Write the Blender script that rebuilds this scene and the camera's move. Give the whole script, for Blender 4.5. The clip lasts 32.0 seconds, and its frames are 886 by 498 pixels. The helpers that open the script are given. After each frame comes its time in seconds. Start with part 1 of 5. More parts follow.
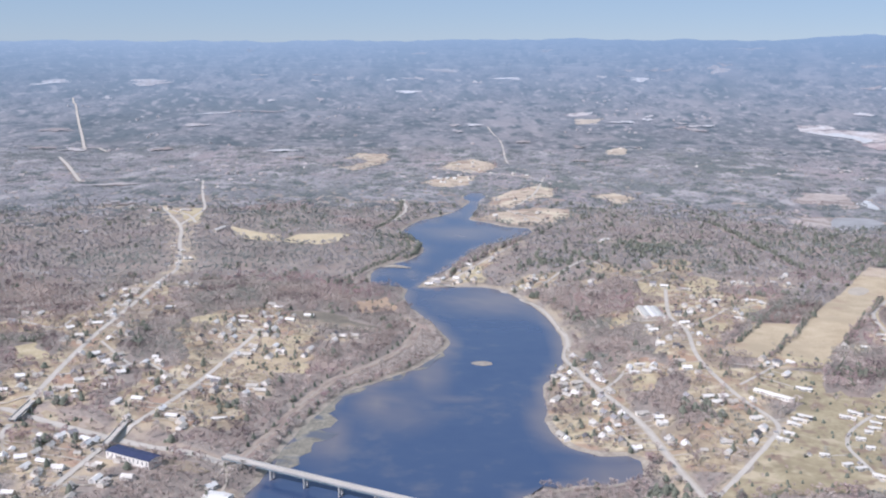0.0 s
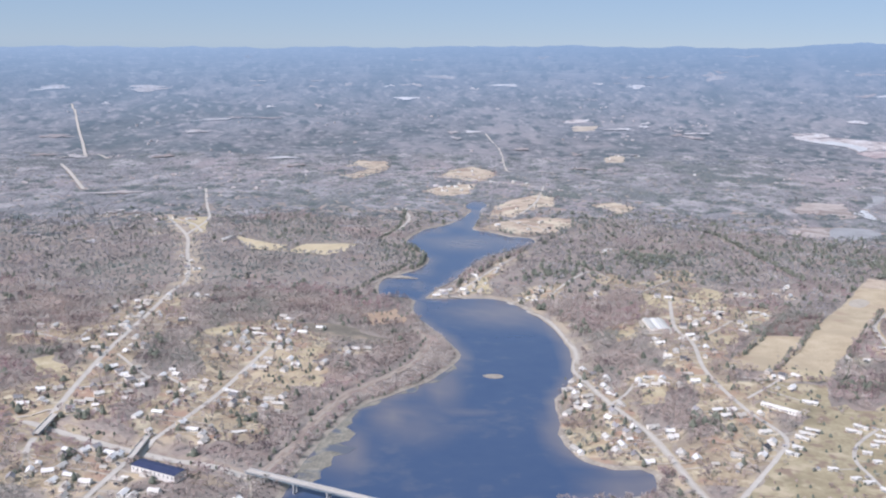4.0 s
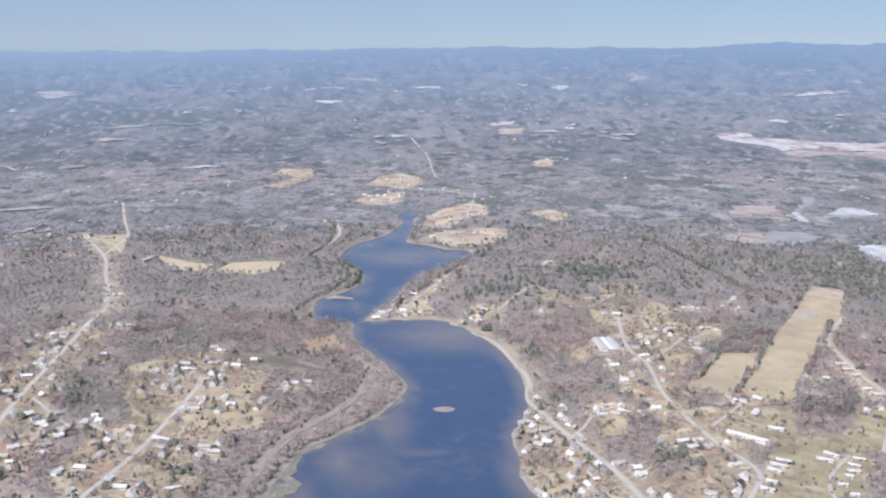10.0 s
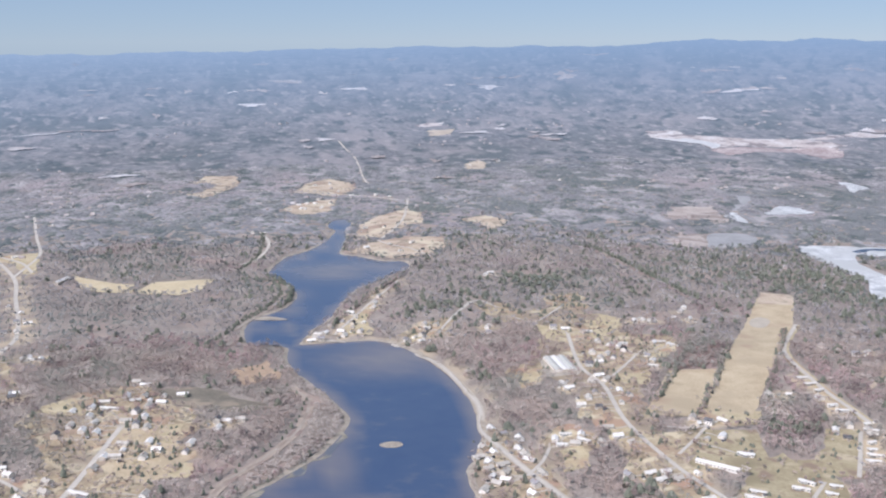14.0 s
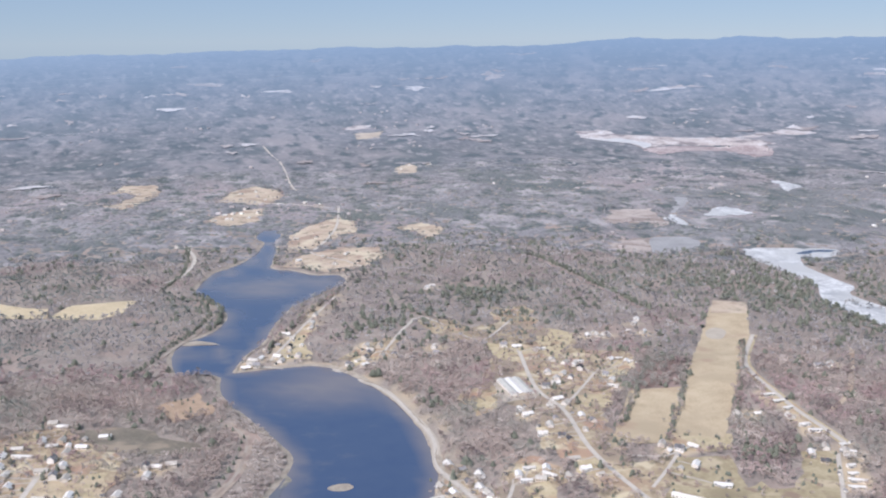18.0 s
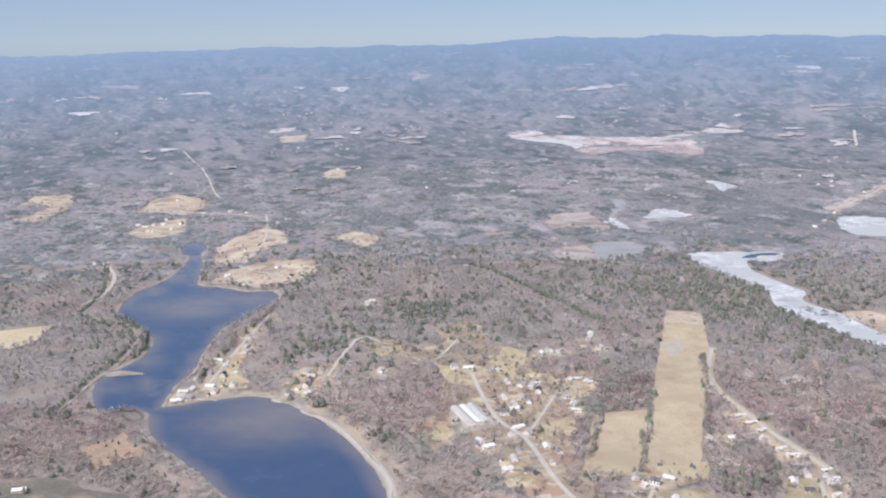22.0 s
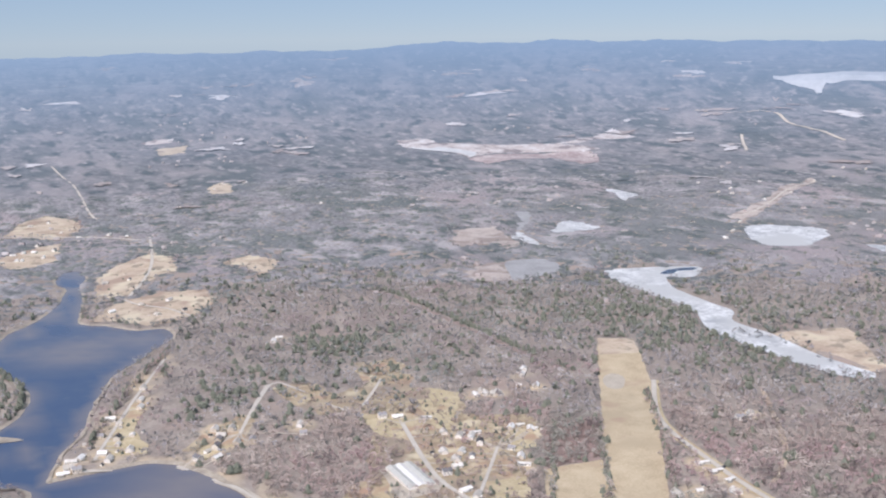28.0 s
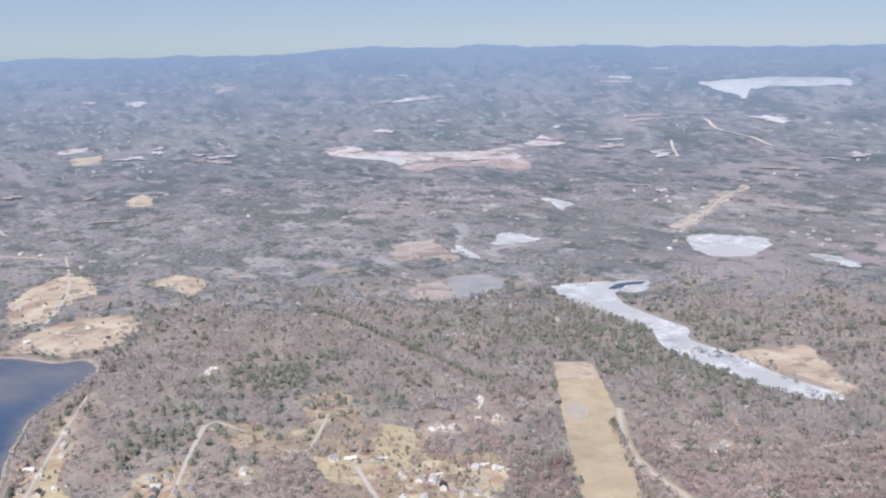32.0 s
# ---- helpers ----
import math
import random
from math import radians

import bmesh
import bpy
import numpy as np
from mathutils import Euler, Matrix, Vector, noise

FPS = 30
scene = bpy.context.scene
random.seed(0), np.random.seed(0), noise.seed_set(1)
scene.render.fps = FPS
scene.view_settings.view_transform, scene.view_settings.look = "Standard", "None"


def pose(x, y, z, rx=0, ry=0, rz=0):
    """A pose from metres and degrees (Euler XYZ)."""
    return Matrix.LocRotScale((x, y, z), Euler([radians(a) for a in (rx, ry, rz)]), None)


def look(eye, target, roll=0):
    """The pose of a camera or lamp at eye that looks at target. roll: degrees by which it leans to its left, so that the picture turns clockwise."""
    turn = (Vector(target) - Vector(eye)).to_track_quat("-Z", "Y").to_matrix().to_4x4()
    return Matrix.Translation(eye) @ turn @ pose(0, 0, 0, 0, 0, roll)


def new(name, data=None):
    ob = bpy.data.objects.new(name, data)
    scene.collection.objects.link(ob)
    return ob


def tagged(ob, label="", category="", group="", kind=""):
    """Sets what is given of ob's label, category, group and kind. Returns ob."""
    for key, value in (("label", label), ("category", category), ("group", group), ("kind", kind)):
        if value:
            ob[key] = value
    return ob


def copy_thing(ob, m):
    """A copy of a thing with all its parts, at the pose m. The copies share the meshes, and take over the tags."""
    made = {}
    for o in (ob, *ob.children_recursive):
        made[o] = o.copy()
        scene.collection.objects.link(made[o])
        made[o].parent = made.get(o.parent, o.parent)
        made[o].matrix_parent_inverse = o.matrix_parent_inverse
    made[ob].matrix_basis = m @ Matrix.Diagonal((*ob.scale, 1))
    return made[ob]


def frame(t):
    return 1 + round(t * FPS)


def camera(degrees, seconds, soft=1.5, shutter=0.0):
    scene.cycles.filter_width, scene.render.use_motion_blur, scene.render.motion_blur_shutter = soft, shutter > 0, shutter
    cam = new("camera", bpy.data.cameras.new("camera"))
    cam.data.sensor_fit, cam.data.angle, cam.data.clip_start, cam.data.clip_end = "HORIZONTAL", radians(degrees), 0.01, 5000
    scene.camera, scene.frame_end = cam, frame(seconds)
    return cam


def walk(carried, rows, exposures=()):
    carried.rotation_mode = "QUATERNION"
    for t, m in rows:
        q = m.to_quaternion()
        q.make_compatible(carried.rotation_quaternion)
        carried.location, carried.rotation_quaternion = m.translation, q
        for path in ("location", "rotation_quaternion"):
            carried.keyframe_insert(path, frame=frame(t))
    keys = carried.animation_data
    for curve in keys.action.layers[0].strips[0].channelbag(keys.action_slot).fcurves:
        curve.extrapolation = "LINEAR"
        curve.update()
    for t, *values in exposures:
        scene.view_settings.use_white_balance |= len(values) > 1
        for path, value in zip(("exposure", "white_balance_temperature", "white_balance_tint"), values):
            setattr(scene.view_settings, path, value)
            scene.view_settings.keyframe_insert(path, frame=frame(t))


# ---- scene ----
# ---------------------------------------------------------------- camera and walk
cam = camera(47.24, 32.0, soft=2.1)


def aim(x, y, z, turn, dip, lean):
    """A pose at (x, y, z): turn clockwise from +y, dip below the level, lean to the left."""
    return pose(x, y, z) @ pose(0, 0, 0, 0, 0, -turn) @ pose(0, 0, 0, 90 - dip) @ pose(0, 0, 0, 0, 0, lean)


# seconds, x, y, z, turn, dip, lean
PATH = [
    (0, 0.0, -0.0, 378.9, -0.000, 11.584, 0.534),
    (1, -7.0, -7.6, 384.9, 0.170, 11.655, 0.568),
    (2, -12.5, -12.6, 389.3, 0.236, 11.625, 0.631),
    (3, -18.0, -17.5, 394.0, 0.323, 11.528, 0.651),
    (3.5, -21.5, -18.0, 395.9, 0.397, 11.479, 0.701),
    (5.5, -34.4, -19.2, 404.7, 0.584, 11.363, 0.708),
    (6, -36.9, -17.1, 406.6, 0.674, 11.324, 0.685),
    (6.5, -40.9, -11.1, 408.3, 1.285, 11.353, 0.763),
    (7, -43.1, -1.1, 410.0, 1.853, 11.418, 0.706),
    (8, -46.4, 19.8, 410.8, 2.930, 11.434, 0.628),
    (9, -49.3, 41.0, 411.9, 3.978, 11.488, 0.519),
    (10, -51.5, 63.8, 413.5, 5.047, 11.508, 0.336),
    (11, -53.1, 87.2, 415.0, 6.081, 11.526, 0.195),
    (12, -56.2, 109.2, 416.8, 7.129, 11.557, 0.070),
    (13, -56.7, 132.6, 416.4, 8.161, 11.555, -0.075),
    (14, -60.6, 155.7, 420.5, 9.285, 11.598, -0.204),
    (14.5, -61.6, 165.6, 421.0, 9.803, 11.597, -0.288),
    (16.5, -66.2, 214.5, 423.0, 12.014, 11.623, -0.441),
    (17, -67.4, 226.9, 424.4, 12.567, 11.665, -0.548),
    (18, -69.2, 251.3, 424.2, 13.654, 11.655, -0.636),
    (19, -70.3, 276.7, 425.5, 14.755, 11.726, -0.709),
    (20, -72.0, 302.3, 425.7, 15.844, 11.748, -0.769),
    (21, -73.2, 326.4, 426.8, 17.007, 11.789, -0.828),
    (22, -74.3, 350.4, 428.4, 18.134, 11.795, -0.830),
    (23, -75.7, 375.8, 430.0, 19.300, 11.781, -0.955),
    (24, -76.7, 398.1, 433.6, 20.487, 11.762, -0.935),
    (25, -78.3, 425.3, 434.1, 21.748, 11.762, -0.964),
    (25.5, -79.3, 434.6, 436.1, 22.286, 11.770, -0.951),
    (27.5, -80.1, 482.6, 439.7, 24.603, 11.782, -0.936),
    (28, -80.9, 496.6, 440.4, 25.226, 11.761, -0.912),
    (29, -76.7, 524.4, 440.8, 26.330, 11.694, -0.975),
    (30, -78.1, 548.1, 444.5, 27.568, 11.724, -0.900),
    (31, -76.4, 574.0, 444.5, 28.741, 11.656, -0.797),
    (32, -74.1, 596.9, 447.2, 29.869, 11.644, -0.761),
]
walk(cam, [(row[0], aim(*row[1:])) for row in PATH], [(0.0, 0.24, 5680, 21), (14.0, 0.2, 5760, 20.5), (32.0, 0.19, 5930, 21)])

# ---------------------------------------------------------------- world, sun, exposure
SUN_UP, SUN_TURN = radians(44), radians(232)  # height; clockwise from +y
world = bpy.data.worlds.new("sky")
scene.world = world
world.use_nodes = True
wn = world.node_tree.nodes
sky = wn.new("ShaderNodeTexSky")
sky.sky_type, sky.sun_disc = "NISHITA", False
sky.sun_elevation, sky.sun_rotation = SUN_UP, SUN_TURN
sky.altitude, sky.air_density, sky.dust_density, sky.ozone_density = 1500, 0.8, 0.0, 2.0
# a hazy day: the clear sky's colour is half drowned in even bluish haze
wn["Background"].inputs["Strength"].default_value = 0.075
haze = wn.new("ShaderNodeMix")
haze.data_type = "RGBA"
haze.inputs[0].default_value, haze.inputs[7].default_value = 0.68, (3.95, 5.3, 6.15, 1)
world.node_tree.links.new(sky.outputs["Color"], haze.inputs[6])
world.node_tree.links.new(haze.outputs[2], wn["Background"].inputs["Color"])
sun = new("sun", bpy.data.lights.new("sun", "SUN"))
sun.data.energy, sun.data.angle, sun.data.color = 3.7, radians(0.6), (1.0, 0.94, 0.855)
way = Vector((math.sin(SUN_TURN) * math.cos(SUN_UP), math.cos(SUN_TURN) * math.cos(SUN_UP), math.sin(SUN_UP)))
sun.matrix_world = look(way * 900 + Vector((0, 1200, 0)), (0, 1200, 0))

# ---------------------------------------------------------------- plan (metres)
LEFT_BANK = [(-167, 795), (-158, 849), (-153, 890), (-142, 947), (-130, 987), (-111, 1050), (-75, 1095), (-36, 1141), (-9, 1193), (6, 1238), (0, 1288), (-30, 1376), (-57, 1454), (-59, 1532), (-84, 1554), (-111, 1553), (-121, 1614), (-117, 1666), (-106, 1700), (-85, 1722), (-65, 1746), (-43, 1803), (-39, 1858), (-51, 1892), (-66, 1950), (-86, 1996), (-78, 2065), (-52, 2154), (-24, 2190), (10, 2245), (42, 2339), (60, 2418), (47, 2477), (58, 2551), (77, 2588)]
RIGHT_UPPER = [(105, 2579), (107, 2505), (88, 2427), (83, 2338), (71, 2253), (60, 2166), (97, 2133), (134, 2084), (175, 2073), (179, 2016), (141, 1960), (99, 1903), (72, 1869), (47, 1805), (25, 1733), (9, 1672), (-15, 1626), (-32, 1574), (-39, 1549)]
RIGHT_BANK = RIGHT_UPPER + [(9, 1553), (71, 1549), (104, 1510), (132, 1444), (150, 1363), (158, 1279), (154, 1220), (151, 1177), (133, 1123), (115, 1074), (114, 1020), (109, 979), (113, 939), (124, 913), (148, 892), (175, 893), (188, 881), (181, 844), (153, 826), (108, 819), (72, 799)]
MAIN_ROAD = [(-417, 900), (-425, 952), (-432, 1057), (-440, 1217), (-441, 1382), (-443, 1535), (-438, 1636), (-490, 1849), (-535, 2024), (-634, 2247)]
NORTH_ROAD = [(-535, 2024), (-529, 2206), (-575, 2397), (-638, 2665)]
BRIDGE_STREET = [(-331, 784), (-320, 853), (-308, 921), (-294, 975), (-276, 1043), (-255, 1143), (-238, 1236)]
HIGHWAY = [(-457, 995), (-389, 953), (-301, 907), (-235, 879), (-194, 856)]
SHORE_ROAD = [(-5, 1558), (40, 1549), (85, 1533), (109, 1492), (140, 1425), (155, 1340), (162, 1260), (151, 1188), (157, 1144), (170, 1084), (189, 1012), (205, 941), (214, 859), (222, 788)]
HILL_ROAD = [(342, 1511), (316, 1363), (320, 1280), (306, 1160), (317, 1041), (334, 952), (309, 901), (264, 836), (232, 790)]
FIELD_LANE = [(692, 1507), (603, 1372), (577, 1245), (574, 1155), (572, 1115)]
POINT_ROAD = [(281, 2830), (236, 2534), (198, 2395), (156, 2300)]
CAMP_ROAD = [(12, 1580), (80, 1751), (144, 1903)]
WOOD_LANE = [(168, 1570), (237, 1704)]
FAR_ROAD = [(190, 4363), (199, 4108), (210, 3881), (209, 3590), (200, 3322), (204, 3152)]
CROSS_ROAD = [(321, 1286), (406, 1400)]
LONG_FIELD = [(724, 1684), (770, 1658), (688, 1509), (518, 1255), (457, 1163), (406, 1186), (481, 1305), (579, 1460)]
TRAILER_GRASS = [(384, 1026), (435, 1063), (467, 1011), (373, 791), (231, 788), (332, 930)]
WEST_FIELD_A = [(-432, 2017), (-409, 1989), (-349, 1948), (-314, 1935), (-312, 1882), (-373, 1896), (-405, 1928)]
WEST_FIELD_B = [(-310, 1886), (-282, 1941), (-227, 1940), (-178, 1947), (-197, 1864), (-229, 1842), (-284, 1866)]
TAN_A = [(-313, 2961), (-274, 2993), (-249, 3174), (-279, 3223), (-316, 3174), (-282, 3347), (-190, 3376), (-174, 3249), (-195, 3092), (-247, 2893), (-286, 2931)]
TAN_B = [(-40, 2929), (17, 3155), (89, 3269), (156, 3161), (157, 3018), (94, 2891), (31, 2974)]
POINT_A = [(96, 2278), (122, 2480), (162, 2548), (224, 2596), (253, 2614), (280, 2541), (265, 2424), (227, 2411), (191, 2369), (157, 2313), (127, 2297)]
POINT_B = [(71, 2165), (116, 2247), (154, 2272), (210, 2286), (279, 2246), (282, 2175), (252, 2132), (187, 2098), (151, 2092), (119, 2143)]
PATCH = [(588, 4577), (660, 4880), (788, 4964), (683, 4463), (583, 4405)]
CLEARING = [(358, 2461), (428, 2498), (464, 2421), (429, 2342), (387, 2303), (389, 2398)]
PLOT = [(898, 2533), (1030, 2570), (1009, 2478), (989, 2365), (926, 2319), (937, 2386), (838, 2396)]
POND_A = [(1007, 2446), (1050, 2500), (1070, 2506), (1052, 2459), (1033, 2372), (1012, 2344), (1008, 2400)]
POND_B = [(1111, 2452), (1219, 2570), (1244, 2545), (1259, 2491), (1242, 2441), (1194, 2437), (1150, 2442)]
POND_C = [(884, 2236), (957, 2219), (942, 2130), (883, 2098), (815, 2087), (850, 2182)]
POND_D = [(1601, 2954), (1627, 2922), (1619, 2812), (1571, 2783), (1521, 2734), (1562, 2840)]
LAKE = [(1000, 2070), (1069, 2067), (1179, 2011), (1120, 1951), (1067, 1965), (1028, 1874), (1020, 1737), (978, 1684), (982, 1598), (966, 1482), (973, 1405), (941, 1393), (916, 1456), (913, 1552), (917, 1669), (963, 1758), (969, 1891), (974, 1992)]
LAKE_TWO = [(1522, 2278), (1586, 2295), (1636, 2256), (1678, 2193), (1644, 2128), (1571, 2090), (1507, 2060), (1451, 2084), (1437, 2136)]
FAR_LAKE = [(6993, 8085), (7414, 8218), (8076, 8399), (8192, 7901), (8301, 7398), (7220, 6504), (6862, 6704), (6707, 6935), (6053, 6479), (5004, 5491), (5547, 6095), (5872, 6620)]
EAST_FIELD = [(944, 1628), (1088, 1559), (993, 1389), (946, 1419), (973, 1538)]
ISLAND = [(35, 1175), (44, 1183), (56, 1180), (59, 1168), (50, 1160), (39, 1164)]
LEFT_CLEAR = [(-242, 1180), (-234, 1263), (-174, 1217), (-153, 1139), (-191, 1088), (-237, 1107)]
BROWN = [(-131, 1435), (-84, 1477), (-67, 1404), (-113, 1379)]
POWERLINE = [(531, 2099), (551, 2074), (572, 1949), (582, 1819), (589, 1687), (597, 1652)]
RIGHT_TRACK = [(785, 1409), (670, 1251), (601, 1194)]

# trailers: x, y, bearing of the long side, length
TRAILERS_A = [(397, 1054, -29, 18.0), (368, 972, -37, 15.0), (359, 961, -40, 16.0), (350, 949, -53, 15.0), (336, 923, -41, 11.0), (325, 906, -45, 13.0), (426, 988, -52, 16.0), (413, 975, -35, 16.0), (449, 976, -31, 12.0), (436, 961, -42, 12.0), (428, 946, -24, 12.0), (418, 935, -30, 8.0), (402, 915, -21, 9.0), (402, 892, -14, 8.0), (350, 869, -18, 9.0), (363, 848, 6, 9.0), (372, 840, 6, 10.0), (382, 824, -42, 12.0), (-397, 1515, -20, 20.0), (-255, 1080, -34, 23.0), (-259, 1294, -21, 22.0), (223, 1122, -14, 12.0)]
TRAILERS_B = [(234, 1147, -9, 13.0), (248, 1125, -55, 16.0), (-223, 961, 11, 15.0), (566, 1259, -14, 16.0), (566, 1238, -8, 15.0), (566, 1217, 5, 12.0), (558, 1172, 0, 12.0), (560, 1155, -21, 14.0), (565, 1114, -16, 7.0), (561, 1097, -29, 13.0), (554, 1086, -20, 12.0), (542, 1067, 0, 9.0), (532, 1050, -17, 10.0), (527, 1036, -33, 17.0), (517, 1023, -23, 15.0), (397, 1057, -28, 17.0), (402, 1445, -13, 13.0), (455, 1437, -17, 10.0), (462, 1421, -27, 11.0), (408, 1346, -39, 14.0), (373, 1512, -24, 12.0)]
HOUSES_WEST = [(-459, 1520), (-477, 1480), (-463, 1439), (-463, 1391), (-420, 1389), (-455, 1337), (-467, 1325), (-466, 1289), (-454, 1289), (-421, 1279), (-457, 1229), (-446, 1200), (-415, 1238), (-413, 1213), (-411, 1151), (-383, 1148), (-381, 1114), (-390, 1122), (-345, 1125), (-368, 1063), (-409, 1032), (-400, 1036), (-447, 1031), (-455, 1038), (-449, 1074), (-412, 1009), (-399, 1001), (-383, 1005), (-319, 1010), (-323, 1070), (-296, 1061), (-289, 1110), (-264, 1043), (-259, 951), (-250, 959), (-481, 1043), (-409, 1075), (-375, 1100), (-446, 1327), (-450, 1384), (-378, 1351), (-460, 1479), (-439, 1517), (-379, 1509), (-455, 1702), (-442, 1647), (-499, 1438), (-484, 1268), (-551, 1340), (-567, 1291)]
HOUSES_BRIDGE = [(-377, 905), (-362, 906), (-353, 912), (-336, 903), (-327, 899), (-331, 888), (-371, 868), (-394, 873), (-352, 824), (-309, 840), (-304, 844), (-297, 814), (-288, 807), (-315, 797), (-347, 804), (-359, 782), (-186, 789), (-287, 982), (-315, 958), (-379, 856), (-395, 856), (-377, 888), (-331, 867), (-368, 836)]
HOUSES_MIDDLE = [(-246, 1335), (-233, 1316), (-280, 1300), (-269, 1250), (-278, 1230), (-262, 1221), (-303, 1219), (-228, 1275), (-216, 1257), (-222, 1232), (-210, 1225), (-241, 1389), (-244, 1156), (-233, 1156), (-205, 1149), (-227, 1168), (-251, 1132), (-203, 1184), (-164, 1156), (-136, 1234), (-126, 1235), (-208, 1058), (-196, 1045), (-233, 1057), (-202, 1329), (-254, 936)]
HOUSES_SHORE = [(142, 1137), (169, 1138), (170, 1168), (140, 1096), (152, 1088), (137, 1045), (147, 1051), (177, 1123), (181, 1093), (186, 1061), (181, 1109), (168, 986), (176, 970), (187, 986), (188, 967), (175, 954), (166, 942), (158, 927), (165, 1016), (220, 974), (221, 960), (221, 920), (184, 901), (122, 926), (118, 935), (132, 1112)]
HOUSES_HILL = [(294, 1192), (281, 1147), (284, 1122), (293, 1106), (285, 1031), (300, 1029), (306, 1012), (295, 903), (315, 936), (317, 965), (246, 891), (228, 790), (330, 1020)]
HOUSES_UPPER = [(344, 1530), (328, 1363), (326, 1317), (330, 1300), (300, 1251), (331, 1253), (319, 1211), (458, 1552), (469, 1559), (485, 1545), (546, 1591), (540, 1546), (352, 1391), (393, 1416), (414, 1364), (710, 1347), (545, 1114), (524, 1084), (556, 1196), (525, 1213), (373, 1097), (394, 1141), (413, 1147), (381, 1139), (366, 1407), (370, 1390), (290, 1205), (276, 1278), (249, 1139), (220, 1138)]
HOUSES_POINT = [(-11, 1585), (-1, 1590), (9, 1626), (22, 1590), (26, 1574), (42, 1622), (51, 1672), (86, 1741), (97, 1789), (112, 1529), (125, 1543), (136, 1548), (148, 1574), (234, 1556), (301, 1896), (313, 1908), (479, 1543), (471, 1551), (395, 1441), (383, 1446), (459, 1422), (131, 2420), (114, 2203), (166, 2224), (179, 2150), (173, 2410), (212, 2225), (223, 2151), (-15, 1570), (-8, 1559), (-22, 1557), (27, 1644), (50, 1588), (40, 1606), (81, 1712), (142, 1562), (159, 1549), (145, 1594)]
HOUSES_FAR = [(-11, 2739), (3, 2684), (31, 2754), (45, 2698), (-37, 2671), (105, 2994), (46, 3116), (89, 3141), (-96, 2374), (-120, 2386), (610, 3545), (683, 3549), (574, 3465), (1438, 2351), (1470, 2251), (1562, 2331), (1387, 2178), (764, 3049), (417, 3178), (202, 2901), (236, 2858), (137, 2909)]
HOUSES_NORTH = [(-605, 2211), (-572, 2197), (-692, 2226), (-762, 2241), (-738, 2240), (-733, 1964), (-458, 1748), (-487, 1791), (-435, 1687), (-602, 2041), (-564, 2509), (624, 3565), (695, 3566), (71, 2756), (10, 2757), (-7, 2686), (43, 2831)]
RAIL_SOUTH = [(-186, 853), (-163, 949), (-144, 1032), (-121, 1094), (-88, 1140), (-54, 1203), (-40, 1255), (-35, 1312), (-53, 1362)]
RAIL_NORTH = [(-160, 1560), (-142, 1604), (-117, 1677), (-80, 1753), (-57, 1853), (-75, 1936), (-133, 2014), (-99, 2148), (-91, 2373)]
# far clearings: x, y, half width, half depth
CLEARINGS_A = [(1017, 4955, 25, 49), (1138, 4470, 52, 61), (1094, 4627, 35, 44), (683, 3584, 12, 24), (300, 3816, 26, 50), (437, 3163, 29, 17), (7009, 21752, 316, 1512), (3486, 11952, 127, 691), (2475, 10753, 94, 329), (1461, 8953, 62, 171), (1810, 8940, 150, 131), (1097, 9696, 120, 146), (1952, 10231, 73, 173), (1086, 7134, 56, 79), (2154, 19356, 193, 816), (5204, 12244, 39, 303), (5613, 12042, 172, 303), (3708, 7616, 136, 278), (3285, 7502, 66, 221), (2506, 6791, 19, 84)]
CLEARINGS_B = [(11504, 26888, 274, 1009), (6630, 31017, 258, 1143), (7011, 9359, 122, 310), (7122, 11726, 115, 325), (9680, 11737, 200, 264), (3765, 5052, 110, 106), (4058, 4866, 92, 86), (4189, 4492, 102, 139), (4454, 5136, 82, 149), (4323, 4234, 41, 76), (2907, 3020, 57, 35), (3130, 3079, 40, 77), (2541, 2895, 53, 44), (1880, 2748, 15, 43), (1900, 2868, 32, 23), (2641, 3603, 32, 61), (2570, 4323, 25, 105), (2569, 4257, 74, 77), (2739, 4035, 36, 49), (-3055, 8043, 208, 188), (-2282, 8042, 191, 366), (-2013, 8610, 115, 258), (-1692, 9651, 79, 192)]
CLEARINGS_C = [(-1490, 8331, 56, 144), (-3734, 20654, 151, 875), (-1136, 4872, 92, 67), (-1003, 5030, 54, 106), (-867, 5049, 62, 107), (-1030, 4236, 46, 64), (-991, 5918, 32, 48), (-2049, 6262, 24, 84), (-946, 3414, 28, 42), (-1540, 4053, 65, 73), (-1342, 3377, 45, 42), (-854, 2607, 50, 30), (-764, 2289, 25, 19), (-719, 2269, 19, 15), (-1232, 3387, 37, 51), (-474, 3175, 35, 35), (-538, 3369, 65, 24), (-735, 1958, 11, 14), (-700, 1938, 13, 14), (-833, 1983, 16, 12), (-889, 2009, 8, 12)]
CUT_ROAD = [(-2198, 6089), (-1710, 4769), (-1355, 3803), (-1213, 3419)]
CUT_ROAD_SOUTH = [(-1197, 3147), (-1036, 2810), (-950, 2627)]
LAKE_ROAD = [(1570, 2377), (1665, 2396), (1809, 2487), (1967, 2596), (2214, 2747)]
RIDGE_ROAD = [(3754, 5217), (3646, 4916), (3707, 4778), (3868, 4763), (3512, 4209), (3252, 3785), (3082, 3449)]
GRAVEL_ROAD = [(2914, 3864), (2505, 3371)]
VILLAGE_ROAD = [(-178, 3065), (-51, 3000), (75, 2953), (150, 2914), (254, 2804)]
BANK_ROAD = [(-101, 2386), (-84, 2263), (-107, 2133), (-140, 2077)]
